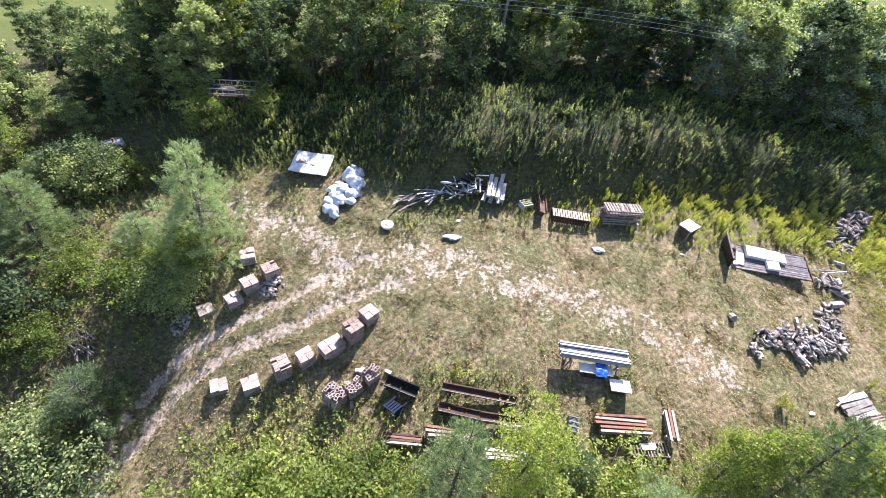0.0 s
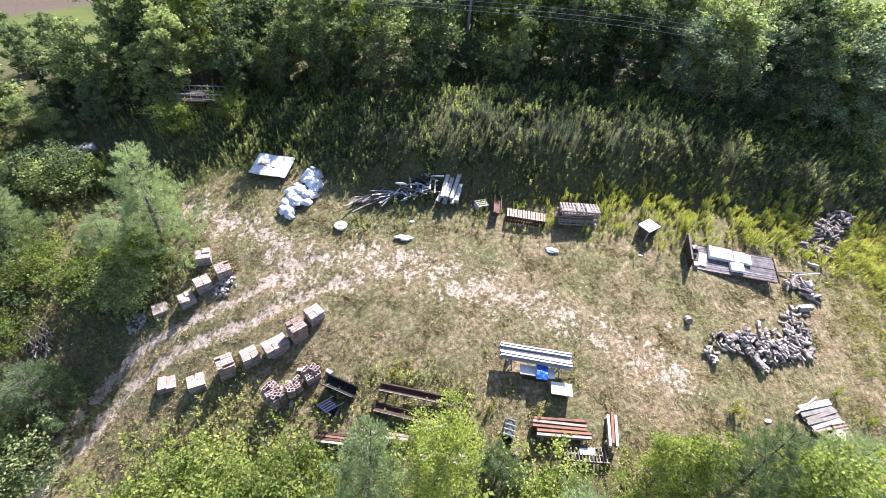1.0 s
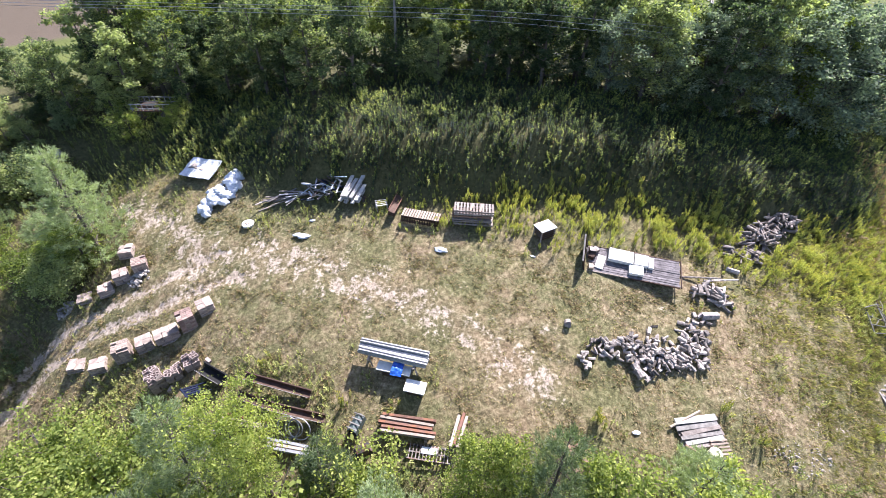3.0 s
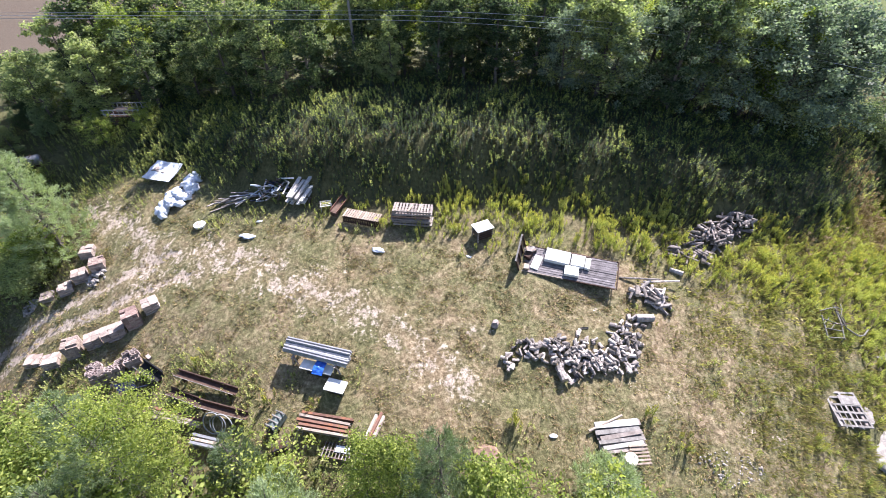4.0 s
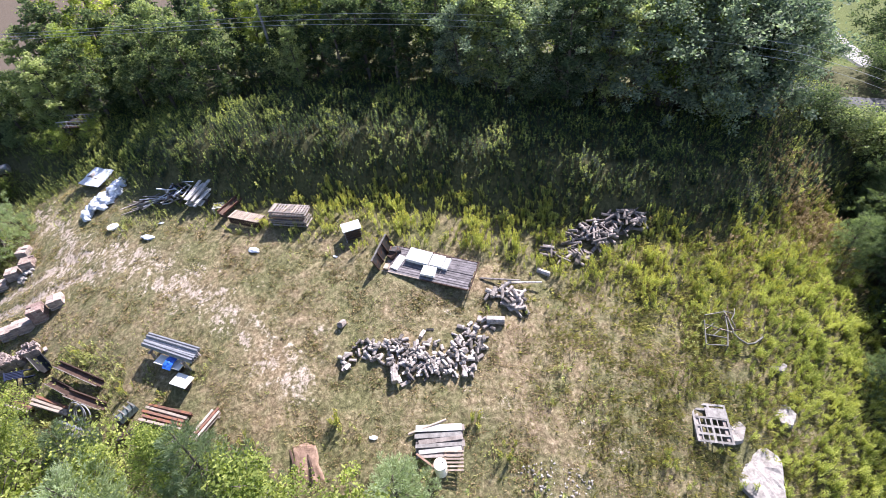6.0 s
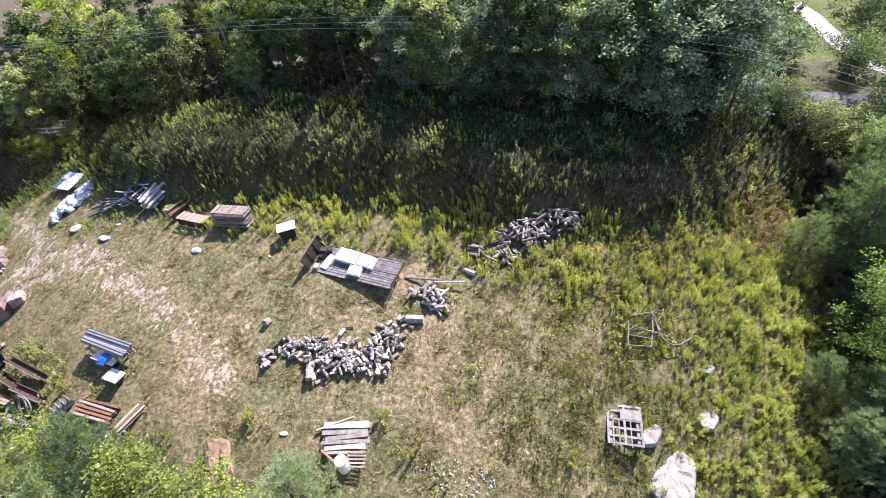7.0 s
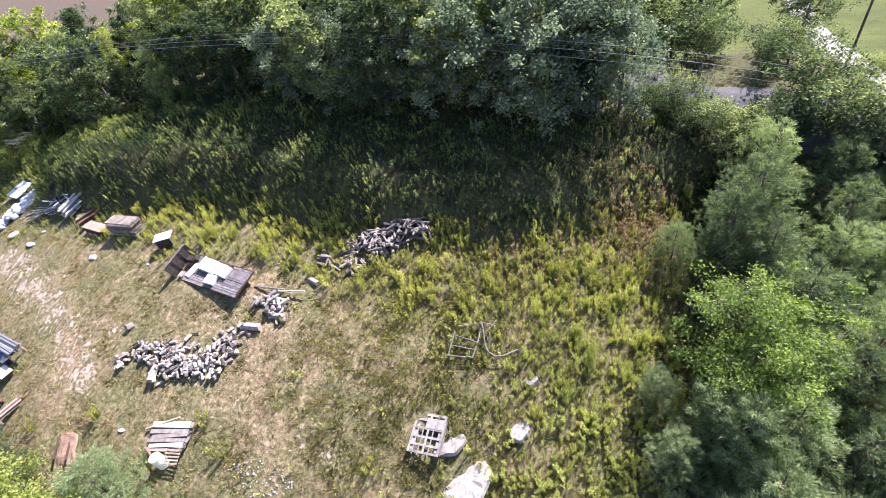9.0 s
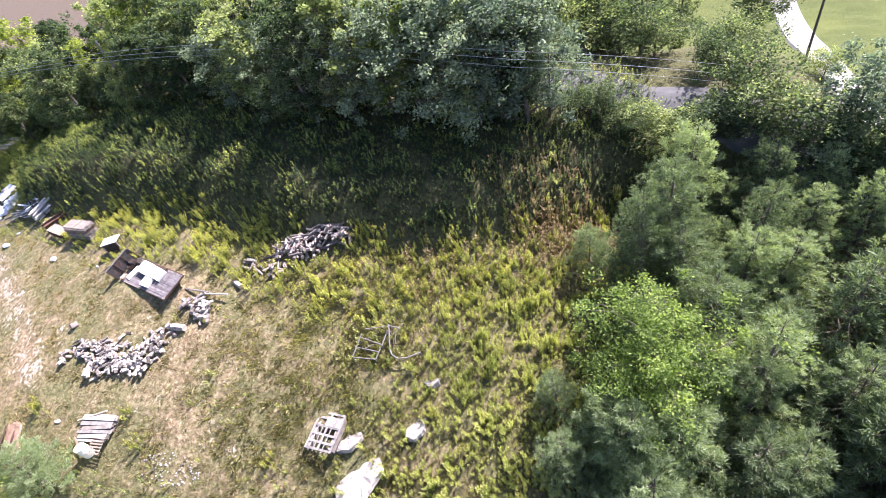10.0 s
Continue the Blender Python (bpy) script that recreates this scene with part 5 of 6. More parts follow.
def pallet(x, y, z, turn, sx, sy, mat, label, group="pallets and crates", tilt=0.0):
    ob = new("pallet")
    ob.matrix_world = pose(x, y, z, tilt, 0, turn)
    tagged(ob, label, "pallet", group)
    top = mesh_of("deck_board", box(0.11, sy, 0.022, bevel=0.004), mat)
    n = int(sx / 0.2)
    for k in range(n):
        part("deck_board", top, None, ob).matrix_basis = pose((k - (n - 1) / 2) * sx / n * 1.03, 0, 0.118, 0, 0, random.uniform(-1, 1))
    for v in (-1, 0, 1):
        part("stringer", box(sx, 0.045, 0.095, (0, v * (sy / 2 - 0.03), 0.023), 0.005), mat, ob)
    for k in (-1, 0, 1):
        part("bottom_board", box(0.11, sy, 0.022, (k * sx * 0.44, 0, 0), 0.004), mat, ob)
    return ob


slatted_crate(7.1, 26.5, -20, 2.6, 0.85, 0.55, "long slatted wooden crate with a pale top in weeds")
gz = float(ground_z(10.48, 25.91))
for k, (turn, mat) in enumerate(((-11, GREYWOOD), (-9, GREYWOOD), (-12, GREYWOOD), (-10, PALEBROWN), (-8, GREYWOOD), (-11, GREYWOOD))):
    pallet(10.48 + random.uniform(-0.06, 0.06), 25.91 + random.uniform(-0.05, 0.05), gz + 0.04 + k * 0.2, turn, 2.6, 0.95, mat, "wooden pallet in an uneven stack in weeds")
for k, u in enumerate((-1.0, -0.1, 0.5)):
    ob = new("plank", mesh_of("plank", box(0.12, 0.9, 0.04, bevel=0.005, jitter=0.006), PALEWOOD))
    ob.matrix_world = pose(10.48 + u, 25.91 - u * 0.2, gz + 1.19, 0, 0, random.uniform(-25, 25))
    tagged(ob, "pale loose board on the pallet stack", "plank", "boards on the pallets")

hive = thing("covered_box", 14.93, 24.21, 22, "white-lidded box with dark slatted sides in weeds", "box")
for v in (-0.24, 0.24):
    part("lid", box(1.2, 0.46, 0.06, (0, v, 0.8), 0.012, jitter=0.006), WHITE, hive, "white lid board")
part("body", box(0.92, 0.74, 0.62, (0, 0, 0.16), 0.01), DARKSTEEL, hive)
for k in range(4):
    for v in (-1, 1):
        part("side_slat", box(1.04, 0.025, 0.10, (0, v * 0.41, 0.12 + k * 0.17), 0.005), RUSTDARK, hive)
for u in (-0.5, 0.5):
    for v in (-0.38, 0.38):
        part("leg", box(0.08, 0.08, 0.88, (u, v, -0.08), 0.006), GREYWOOD, hive)

seat = thing("wooden_chute", 5.35, 27.89, 70, "narrow rusty brown chute leaning in the weeds", "chute", tilt=14)
part("bed", box(2.0, 0.5, 0.05, (0, 0, 0.42), 0.008), RUSTDARK, seat)
for v in (-0.24, 0.24):
    part("side_board", box(2.0, 0.04, 0.22, (0, v, 0.44), 0.006), RUST, seat)
for u in (-0.8, 0.8):
    part("leg", box(0.07, 0.5, 0.45, (u, 0, 0), 0.006), RUSTDARK, seat)
cr = thing("white_crate", 4.45, 28.1, 10, "small broken white wooden crate", "crate")
for k in range(4):
    part("slat", box(0.8, 0.09, 0.02, (0, -0.3 + k * 0.2, 0.45), 0.004), WHITEWOOD, cr)
for u in (-0.36, 0.36):
    part("end_panel", box(0.03, 0.7, 0.44, (u, 0, 0), 0.005), WHITEWOOD, cr)


# lumber, scrap and plastic along the bank
def planks(cx, cy, base_turn, n, length, width, mat, label, category, group, spread=(0.5, 0.5), wild=8.0, rise=0.05, tilt=4.0, start=0.05):
    for k in range(n):
        x, y = cx + random.uniform(-1, 1) * spread[0], cy + random.uniform(-1, 1) * spread[1]
        L = length * random.uniform(0.7, 1.1)
        ob = new(category, mesh_of(category, box(L, width * random.uniform(0.7, 1.2), 0.05, bevel=0.006, jitter=0.005), mat if not isinstance(mat, list) else random.choice(mat)))
        ob.matrix_world = pose(x, y, float(ground_z(x, y)) + start + k * rise, random.uniform(-tilt, tilt), random.uniform(-tilt, tilt), base_turn + random.gauss(0, wild))
        tagged(ob, label, category, group)


for k in range(11):
    u = (k % 4 - 1.5) * 0.34
    ob = new("white_plank", mesh_of("white_plank", box(2.4 * random.uniform(0.85, 1.1), 0.27, 0.09, bevel=0.01, jitter=0.008), WHITEWOOD))
    x, y = 2.69 + u * 0.97, 29.59 + u * -0.25 + random.uniform(-0.15, 0.15)
    ob.matrix_world = pose(x, y, float(ground_z(2.6, 29.3)) + 0.30 + (k // 4) * 0.24, 0, -14 + random.uniform(-5, 5), 64 + random.gauss(0, 4))
    tagged(ob, "white painted plank on a tilted stack", "plank", "white planks on the stack")
trestle = thing("trestle", 2.6, 29.2, -24, "dark trestle under a stack of white planks", "trestle")
part("beam", box(1.7, 0.12, 0.16, (0, 0, 0.20), 0.01), DARKSTEEL, trestle)
for u in (-0.7, 0.7):
    part("leg", box(0.10, 0.4, 0.22, (u, 0, 0), 0.01), DARKSTEEL, trestle)
planks(-2.2, 30.3, 22, 26, 2.2, 0.11, [GREYWOOD, LOG_DARK, CHALKWOOD, STEEL, DARKSTEEL], "weathered strip of wood or metal trim on a scrap heap", "plank", "scrap heap below the bank", (1.5, 0.4), 16, 0.014, 6)
planks(0.3, 30.0, 0, 44, 1.15, 0.11, [GREYWOOD, WHITEWOOD, STEEL, PLASTIC, DARKSTEEL, NAVY], "bluish scrap panel strip on a heap", "plank", "scrap heap below the bank", (1.3, 0.4), 40, 0.012, 14)
lad = thing("white_ladder_rack", 1.0, 30.1, 76, "pale blue-white slatted rack leaning on the scrap heap", "rack", tilt=-28, lift=0.35)
for v in (-0.28, 0.28):
    part("rail", box(1.7, 0.06, 0.05, (0, v, 0), 0.006), PLASTIC, lad)
for k in range(6):
    part("slat", box(0.05, 0.56, 0.03, (-0.75 + k * 0.3, 0, 0.01), 0.005), PLASTIC, lad)
hoop = bmesh.new()
tube([(0.34 * math.cos(a), 0.34 * math.sin(a), 0.0) for a in np.linspace(0, 6.2832, 17)], [0.05] * 17, 6, hoop, False)
ob = new("hose_coil", mesh_of("hose_coil", hoop, PLASTIC))
ob.matrix_world = pose(-0.77, 30.34, float(ground_z(-0.77, 30.34)) + 0.85, -40, 10, 0)
tagged(ob, "white coiled hose on the scrap heap", "hose")


def lump(rx, ry, rz, seed, mat, name, rough=0.25, cuts=2):
    bm = bmesh.new()
    bmesh.ops.create_icosphere(bm, subdivisions=cuts, radius=1.0)
    for v in bm.verts:
        n = noise.noise(v.co * 1.3 + Vector((seed * 3.7, 0, 0))) * rough + noise.noise(v.co * 3.1 + Vector((0, seed * 1.9, 0))) * rough * 0.5
        v.co *= 1 + n
        v.co.x *= rx
        v.co.y *= ry
        v.co.z = max(v.co.z, -0.55) * rz
    for f in bm.faces:
        f.smooth = True
    return mesh_of(name, bm, mat)


BAGS = [lump(0.36, 0.29, 0.26, k, PLASTIC, "plastic_bag", 0.45, 3) for k in range(7)]
for k in range(58):
    a, r = random.uniform(0, 6.28), math.sqrt(random.random())
    x, y = -7.43 + 1.35 * r * math.cos(a) + 0.4 * r * math.sin(a), 32.18 + 1.6 * r * math.sin(a) + 0.8 * r * math.cos(a)
    ob = new("plastic_bag", random.choice(BAGS))
    s = random.uniform(0.55, 1.3)
    ob.matrix_world = pose(x, y, float(ground_z(x, y)) + 0.16 * s + 0.45 * (1 - r) * random.random(), random.uniform(-20, 20), random.uniform(-20, 20), random.uniform(0, 360)) @ Matrix.Diagonal((s, s, s * random.uniform(0.7, 1), 1))
    tagged(ob, "crumpled white plastic bag on a refuse heap", "bag", "white plastic heap")
sheet = bmesh.new()
bmesh.ops.create_grid(sheet, x_segments=22, y_segments=16, size=0.5)
for v in sheet.verts:
    v.co.x, v.co.y = v.co.x * 2.8, v.co.y * 2.0
    v.co.z = 0.10 * noise.noise((v.co.x * 1.3, v.co.y * 1.6, 1.0)) + 0.05 * noise.noise((v.co.x * 4, v.co.y * 4, 4.0))
bmesh.ops.solidify(sheet, geom=sheet.faces[:], thickness=0.05)
ob = new("plastic_covered_panel", mesh_of("plastic_covered_panel", sheet, PLASTIC))
ob.matrix_world = pose(-9.53, 34.89, float(ground_z(-9.53, 34.89)) + 0.62, 14, -4, -24)
tagged(ob, "large panel under crinkled white plastic leaning on the bank", "panel")
ob = new("panel_support", mesh_of("panel_support", box(1.8, 1.0, 0.7, bevel=0.05, jitter=0.05), GREYWOOD))
ob.matrix_world = pose(-9.56, 35.22, float(ground_z(-9.56, 35.22)) - 0.1, 0, 0, -24)
tagged(ob, "grey crate that props up the plastic-covered panel", "crate")

lid = thing("bucket_lid", -4.99, 28.73, 0, "round white tub lying upturned in dry grass", "tub")
bm = bmesh.new()
tube([(0, 0, 0), (0, 0, 0.16), (0, 0, 0.18)], [0.40, 0.42, 0.36], 18, bm)
part("tub", bm, WHITE, lid)
bm = bmesh.new()
tube([(0, 0, 0.17), (0, 0, 0.24)], [0.2, 0.17], 14, bm)
part("knob", bm, PALEWOOD, lid)
for k, (x, y, s) in enumerate(((-1.05, 26.8, 1.1), (-0.36, 27.97, 0.45), (8.18, 23.93, 0.85), (17.13, 12.22, 0.42), (13.92, 22.72, 0.3))):
    ob = new("plastic_scrap", lump(0.5, 0.26, 0.10, 50 + k, PLASTIC, "plastic_scrap", 0.5, 3))
    ob.matrix_world = pose(x, y, float(ground_z(x, y)) + 0.07 * s, 0, 0, random.uniform(-30, 10)) @ Matrix.Scale(s, 4)
    tagged(ob, "crumpled scrap of white plastic lying in the grass", "plastic scrap", "plastic scraps")


# stone heaps by the track
ROCKS = [lump(0.2, 0.16, 0.12, 20 + k, RUBBLE, "stone", 0.6, 1) for k in range(5)]
for cx, cy, rx, ry, n, name, mat in ((-12.47, 26.55, 0.85, 0.55, 60, "stone", 0), (-18.21, 26.15, 0.6, 0.55, 45, "stone", 0), (25.91, 10.46, 1.9, 0.8, 130, "stone", 0)):
    for k in range(n):
        a, r = random.uniform(0, 6.28), math.sqrt(random.random())
        x, y = cx + rx * r * math.cos(a), cy + ry * r * math.sin(a)
        ob = new(name, random.choice(ROCKS))
        s = random.uniform(0.4, 1.0) * (0.52 if cx > 0 else 1.0)
        ob.matrix_world = pose(x, y, float(ground_z(x, y)) + (0.02 if cx > 0 else 0.06) * s + 0.3 * (1 - r) * random.random() * (0.2 if cx > 0 else 1), random.uniform(0, 360), random.uniform(0, 360), random.uniform(0, 360)) @ Matrix.Scale(s, 4)
        tagged(ob, "small pale broken stone on a heap", "stone", "rubble heaps")
for k in range(34):
    a = random.uniform(-0.9, 0.9)
    ob = new("branch", mesh_of("branch", tube([(-0.8, 0, 0), (0, 0.06 * random.uniform(-1, 1), 0.05), (0.8, 0, 0)], [0.035, 0.03, 0.015], 5), LOG_DARK))
    x, y = -23.9 + random.uniform(-0.6, 0.6), 26.1 + random.uniform(-0.5, 0.5)
    ob.matrix_world = pose(x, y, float(ground_z(x, y)) + 0.1 + random.uniform(0, 0.5), 0, random.uniform(-20, 20), 115 + math.degrees(a) * 0.7)
    tagged(ob, "thin grey branch in a brush heap", "branch", "brush heap")


# steel and lumber stored at the near edge of the yard
def channel(x, y, turn, length, w, h, mat, name, label, lift=0.25, lip=0.05, posts=True):
    ob = thing(name, x, y, turn, label, "steel trough", "steel stock", lift=0.0)
    part("trough", profile([(-w / 2 - lip, h + lift), (-w / 2, h + lift), (-w / 2 * 0.8, lift), (w / 2 * 0.8, lift), (w / 2, h + lift), (w / 2 + lip, h + lift)], length, 0.015), mat, ob)
    part("rim", box(length, 0.03, 0.025, (0, -w / 2 - lip, h + lift - 0.01), 0.005), CHALKWOOD, ob, "pale worn upper edge")
    if posts:
        for u in (-0.38, 0.38):
            part("stand", box(0.09, w * 0.9, lift + 0.02, (u * length, 0, -0.02), 0.008), RUSTDARK, ob)
    return ob


channel(-5.71, 18.42, -34, 1.9, 0.62, 0.38, BLACK, "feed_trough", "long black trough with a pale edge in the weeds", 0.28)
channel(-1.71, 16.94, -22, 4.1, 0.4, 0.24, RUSTDARK, "steel_channel", "long dark rusty steel channel on blocks", 0.42)
channel(-2.95, 16.42, -24, 2.2, 0.42, 0.2, RUSTDARK, "steel_channel", "short rusty steel channel with a pale edge", 0.42)
channel(-0.48, 15.33, -19, 3.1, 0.42, 0.24, RUSTDARK, "steel_channel", "dark rusty steel channel lying in weeds", 0.36)
chair = thing("garden_chair", -5.88, 17.68, -48, "tipped dark blue plastic garden chair in weeds", "chair", tilt=62, lift=0.35)
chair.scale = (1.25, 1.25, 1.25)
part("seat", box(0.62, 0.6, 0.05, (0, 0, 0.42), 0.02), NAVY, chair)
for k in range(5):
    part("back_slat", box(0.09, 0.04, 0.62, (-0.24 + k * 0.12, 0.29, 0.47), 0.01), NAVY, chair)
part("back_frame", box(0.66, 0.05, 0.08, (0, 0.29, 1.08), 0.015), NAVY, chair)
for u in (-0.27, 0.27):
    for v in (-0.25, 0.25):
        part("leg", box(0.06, 0.06, 0.42, (u, v, 0), 0.01), NAVY, chair)
    part("armrest", box(0.07, 0.6, 0.04, (u * 1.1, 0, 0.66), 0.01), NAVY, chair)


def bar_bundle(x, y, turn, n, length, mats, label, group, w=0.16, gap=0.2, lift=0.28, name="steel_beam", h=0.16):
    for k in range(n):
        mat = mats[k % len(mats)]
        ob = new(name)
        v = (k - (n - 1) / 2) * gap
        c, s = math.cos(radians(turn)), math.sin(radians(turn))
        shift = random.uniform(-0.15, 0.15)
        px, py = x - s * v + c * shift, y + c * v + s * shift
        ob.matrix_world = pose(px, py, float(ground_z(x, y)) + lift, 0, 0, turn + random.uniform(-1.5, 1.5))
        tagged(ob, label, "steel beam", group)
        part("web", box(length, 0.02, h, (0, 0, 0)), mat, ob)
        part("flange", box(length, w, 0.02, (0, 0, h), 0.003), mat, ob)
        part("flange", box(length, w, 0.02, (0, 0, -0.02), 0.003), mat, ob)
    for u in (-0.36, 0.36):
        ob = new("timber_bearer", mesh_of("timber_bearer", box(0.12, n * gap + 0.1, lift - 0.02, bevel=0.01), GREYWOOD))
        px, py = x + math.cos(radians(turn)) * u * length, y + math.sin(radians(turn)) * u * length
        ob.matrix_world = pose(px, py, float(ground_z(x, y)) - 0.02, 0, 0, turn)
        tagged(ob, "grey timber bearer under stored steel", "timber", "bearers")


bar_bundle(5.42, 13.78, -15, 5, 2.85, [CREAMSTEEL, RUST, RUST, CREAMSTEEL, RUST], "red-primed steel beam with a pale worn flange", "red beams", 0.14, 0.22, 0.3)
bar_bundle(8, 13.19, 66, 3, 1.75, [CREAMSTEEL, RUST, CREAMSTEEL], "short red and cream steel beam", "red beams", 0.15, 0.19, 0.3)
bar_bundle(-5.96, 15.94, -16, 4, 2.2, [CREAMSTEEL, RUSTDARK, RUST, RUSTDARK], "narrow rusty steel bar in a bundle", "bar bundle", 0.12, 0.15, 0.3)
bar_bundle(-3.22, 15.48, -17, 3, 3.1, [CREAMSTEEL, CREAMSTEEL, RUST], "cream-painted steel beam lying in weeds", "cream beams", 0.15, 0.2, 0.25)
bar_bundle(-0.8, 13.85, -17, 3, 2.6, [STEEL, CREAMSTEEL, STEEL], "grey steel bar lying near the trees", "cream beams", 0.15, 0.2, 0.2)
rack = thing("steel_rack", 6.4, 12.44, -14, "dark steel rack with short rods lying flat", "rack", lift=0.15)
for v in (-0.35, 0.0, 0.35):
    part("rail", box(2.3, 0.08, 0.10, (0, v, 0), 0.008), DARKSTEEL, rack)
for k in range(12):
    part("rod", box(0.05, 0.8, 0.05, (-1.0 + k * 0.18, 0, 0.10), 0.006), GREYWOOD, rack)
part("panel", box(0.8, 0.35, 0.03, (0.0, 0.1, 0.16), 0.005), PLASTIC, rack, "white sheet of plastic")
mach = thing("hand_pump", 2.74, 14.29, 62, "small green-painted metal machine part on a skid", "machine part")
part("housing", profile([(-0.28, 0.2), (-0.22, 0.5), (0.0, 0.62), (0.22, 0.5), (0.28, 0.2)], 1.0, 0.03), TEAL, mach)
part("cradle", box(1.2, 0.5, 0.2, (0, 0, 0), 0.02), DARKSTEEL, mach)
for u in (-0.42, -0.14, 0.14, 0.42):
    part("slat", box(0.07, 0.62, 0.04, (u, 0, 0.64), 0.01), CHALKWOOD, mach, "pale slat")
mach = thing("hand_pump", 3.05, 13.11, 20, "small dark metal machine part in the weeds", "machine part")
part("housing", profile([(-0.25, 0.2), (-0.2, 0.45), (0.0, 0.55), (0.2, 0.45), (0.25, 0.2)], 0.7, 0.03), DARKSTEEL, mach)
part("cradle", box(0.9, 0.5, 0.2, (0, 0, 0), 0.02), DARKSTEEL, mach)
for k, r in enumerate((0.62, 0.5, 0.62)):
    bm = bmesh.new()
    tube([(r * math.cos(a), r * math.sin(a), 0) for a in np.linspace(0, 6.2832, 29)], [0.035] * 29, 6, bm, False)
    ob = new("wheel_rim", mesh_of("wheel_rim", bm, STEEL))
    x, y = -0.9 + 0.3 * k, 14.75 - 0.1 * k
    ob.matrix_world = pose(x, y, float(ground_z(x, y)) + 0.45, 58, 0, -20)
    tagged(ob, "bare grey steel hoop leaning on stored steel", "hoop", "steel hoops")

# stacked guard rails with boards and a blue tarpaulin
WAVE = [(-0.16, 0.0), (-0.12, 0.08), (-0.05, 0.08), (0.0, 0.0), (0.05, 0.08), (0.12, 0.08), (0.16, 0.0)]
rail_me = mesh_of("guard_rail", profile(WAVE, 3.9, 0.006), STEEL)
gz = float(ground_z(4.86, 17.23))
for k in range(9):
    ob = new("guard_rail", rail_me)
    v = (k % 3 - 1) * 0.27
    ob.matrix_world = pose(4.86 - math.sin(radians(-20)) * v + random.uniform(-0.08, 0.08), 17.28 + math.cos(radians(-20)) * v, gz + 0.75 + (k // 3) * 0.1 + (0.12 if k % 3 == 2 else 0), 0, 0, -20 + random.uniform(-1, 1))
    tagged(ob, "corrugated galvanized guard rail in a stack", "guard rail", "guard rails")
for u in (-1.3, 1.3):
    tr = thing("sawhorse", 4.86 + u * 0.94, 17.23 - u * 0.34, 70, "dark timber sawhorse under the guard rails", "sawhorse")
    part("beam", box(1.2, 0.12, 0.12, (0, 0, 0.62), 0.01), GREYWOOD, tr)
    for a in (-0.45, 0.45):
        for b in (-1, 1):
            part("leg", box(0.07, 0.07, 0.68, (a, b * 0.18, -0.05), 0.006, turn=pose(0, 0, 0, b * 12, 0, 0)), GREYWOOD, tr)
for x, y, sx, sy, z, lab in ((4.85, 16.61, 1.9, 0.6, 0.55, "white board beside the stacked guard rails"), (5.93, 15.53, 1.15, 0.75, 0.46, "small white board on a low block")):
    ob = new("white_board", mesh_of("white_board", box(sx, sy, 0.07, bevel=0.01), WHITE))
    ob.matrix_world = pose(x, y, float(ground_z(x, y)) + z, 0, 0, -19)
    tagged(ob, lab, "board", "white boards")
    ob = new("board_block", mesh_of("board_block", box(sx * 0.7, sy * 0.6, z + 0.04, bevel=0.02), DARKSTEEL))
    ob.matrix_world = pose(x, y, float(ground_z(x, y)) - 0.05, 0, 0, -19)
    tagged(ob, "dark block that carries a white board", "block", "board blocks")
cloth = bmesh.new()
bmesh.ops.create_grid(cloth, x_segments=14, y_segments=14, size=0.5)
for v in cloth.verts:
    v.co.x, v.co.y = v.co.x * 0.62, v.co.y * 0.85
    v.co.z = 0.05 * noise.noise((v.co.x * 6, v.co.y * 6, 2.0)) - max(0, -v.co.y - 0.1) * 0.55
bmesh.ops.solidify(cloth, geom=cloth.faces[:], thickness=0.015)
ob = new("blue_tarpaulin", mesh_of("blue_tarpaulin", cloth, BLUE))
ob.matrix_world = pose(5.04, 16.48, float(ground_z(5.04, 16.48)) + 0.86, 0, 0, -19)
tagged(ob, "small crumpled blue tarpaulin over the guard rails", "tarpaulin")

# plank pile, barrel, bare earth
PILE = pose(20.5, 11.95, float(ground_z(20.5, 11.95)), 7, 0, 3)
for k, (v, z, L, w, mat) in enumerate(((0.62, 0.34, 2.3, 0.34, WHITEWOOD), (0.30, 0.26, 2.35, 0.24, CHALKWOOD), (0.05, 0.24, 2.2, 0.22, GREYWOOD), (-0.18, 0.22, 2.3, 0.2, CHALKWOOD), (-0.42, 0.2, 2.1, 0.22, WHITEWOOD), (-0.64, 0.14, 2.2, 0.18, GREYWOOD),
                                      (0.55, 0.2, 2.4, 0.3, GREYWOOD), (0.2, 0.14, 2.3, 0.3, LOG_DARK), (-0.15, 0.12, 2.3, 0.3, GREYWOOD), (-0.5, 0.1, 2.2, 0.26, LOG_DARK), (0.4, 0.05, 2.4, 0.3, GREYWOOD), (0.0, 0.04, 2.3, 0.3, LOG_DARK), (-0.4, 0.03, 2.3, 0.3, GREYWOOD), (0.85, 0.1, 2.0, 0.12, PALEBROWN))):
    ob = new("plank", mesh_of("plank", box(L, w, 0.06, bevel=0.01, jitter=0.012), mat))
    ob.matrix_world = PILE @ pose(random.uniform(-0.08, 0.08), v, z, random.uniform(-3, 3), random.uniform(-2, 2), random.gauss(0, 2.2))
    tagged(ob, "whitish weathered plank in a loose pile", "plank", "whitewashed plank pile")
ob = new("plank", mesh_of("plank", box(1.1, 0.1, 0.05, bevel=0.008), PALEBROWN))
ob.matrix_world = PILE @ pose(-0.75, -0.85, 0.22, 0, 6, -38)
tagged(ob, "brown board leaning across the plank pile", "plank", "whitewashed plank pile")
slats = new("pallet")
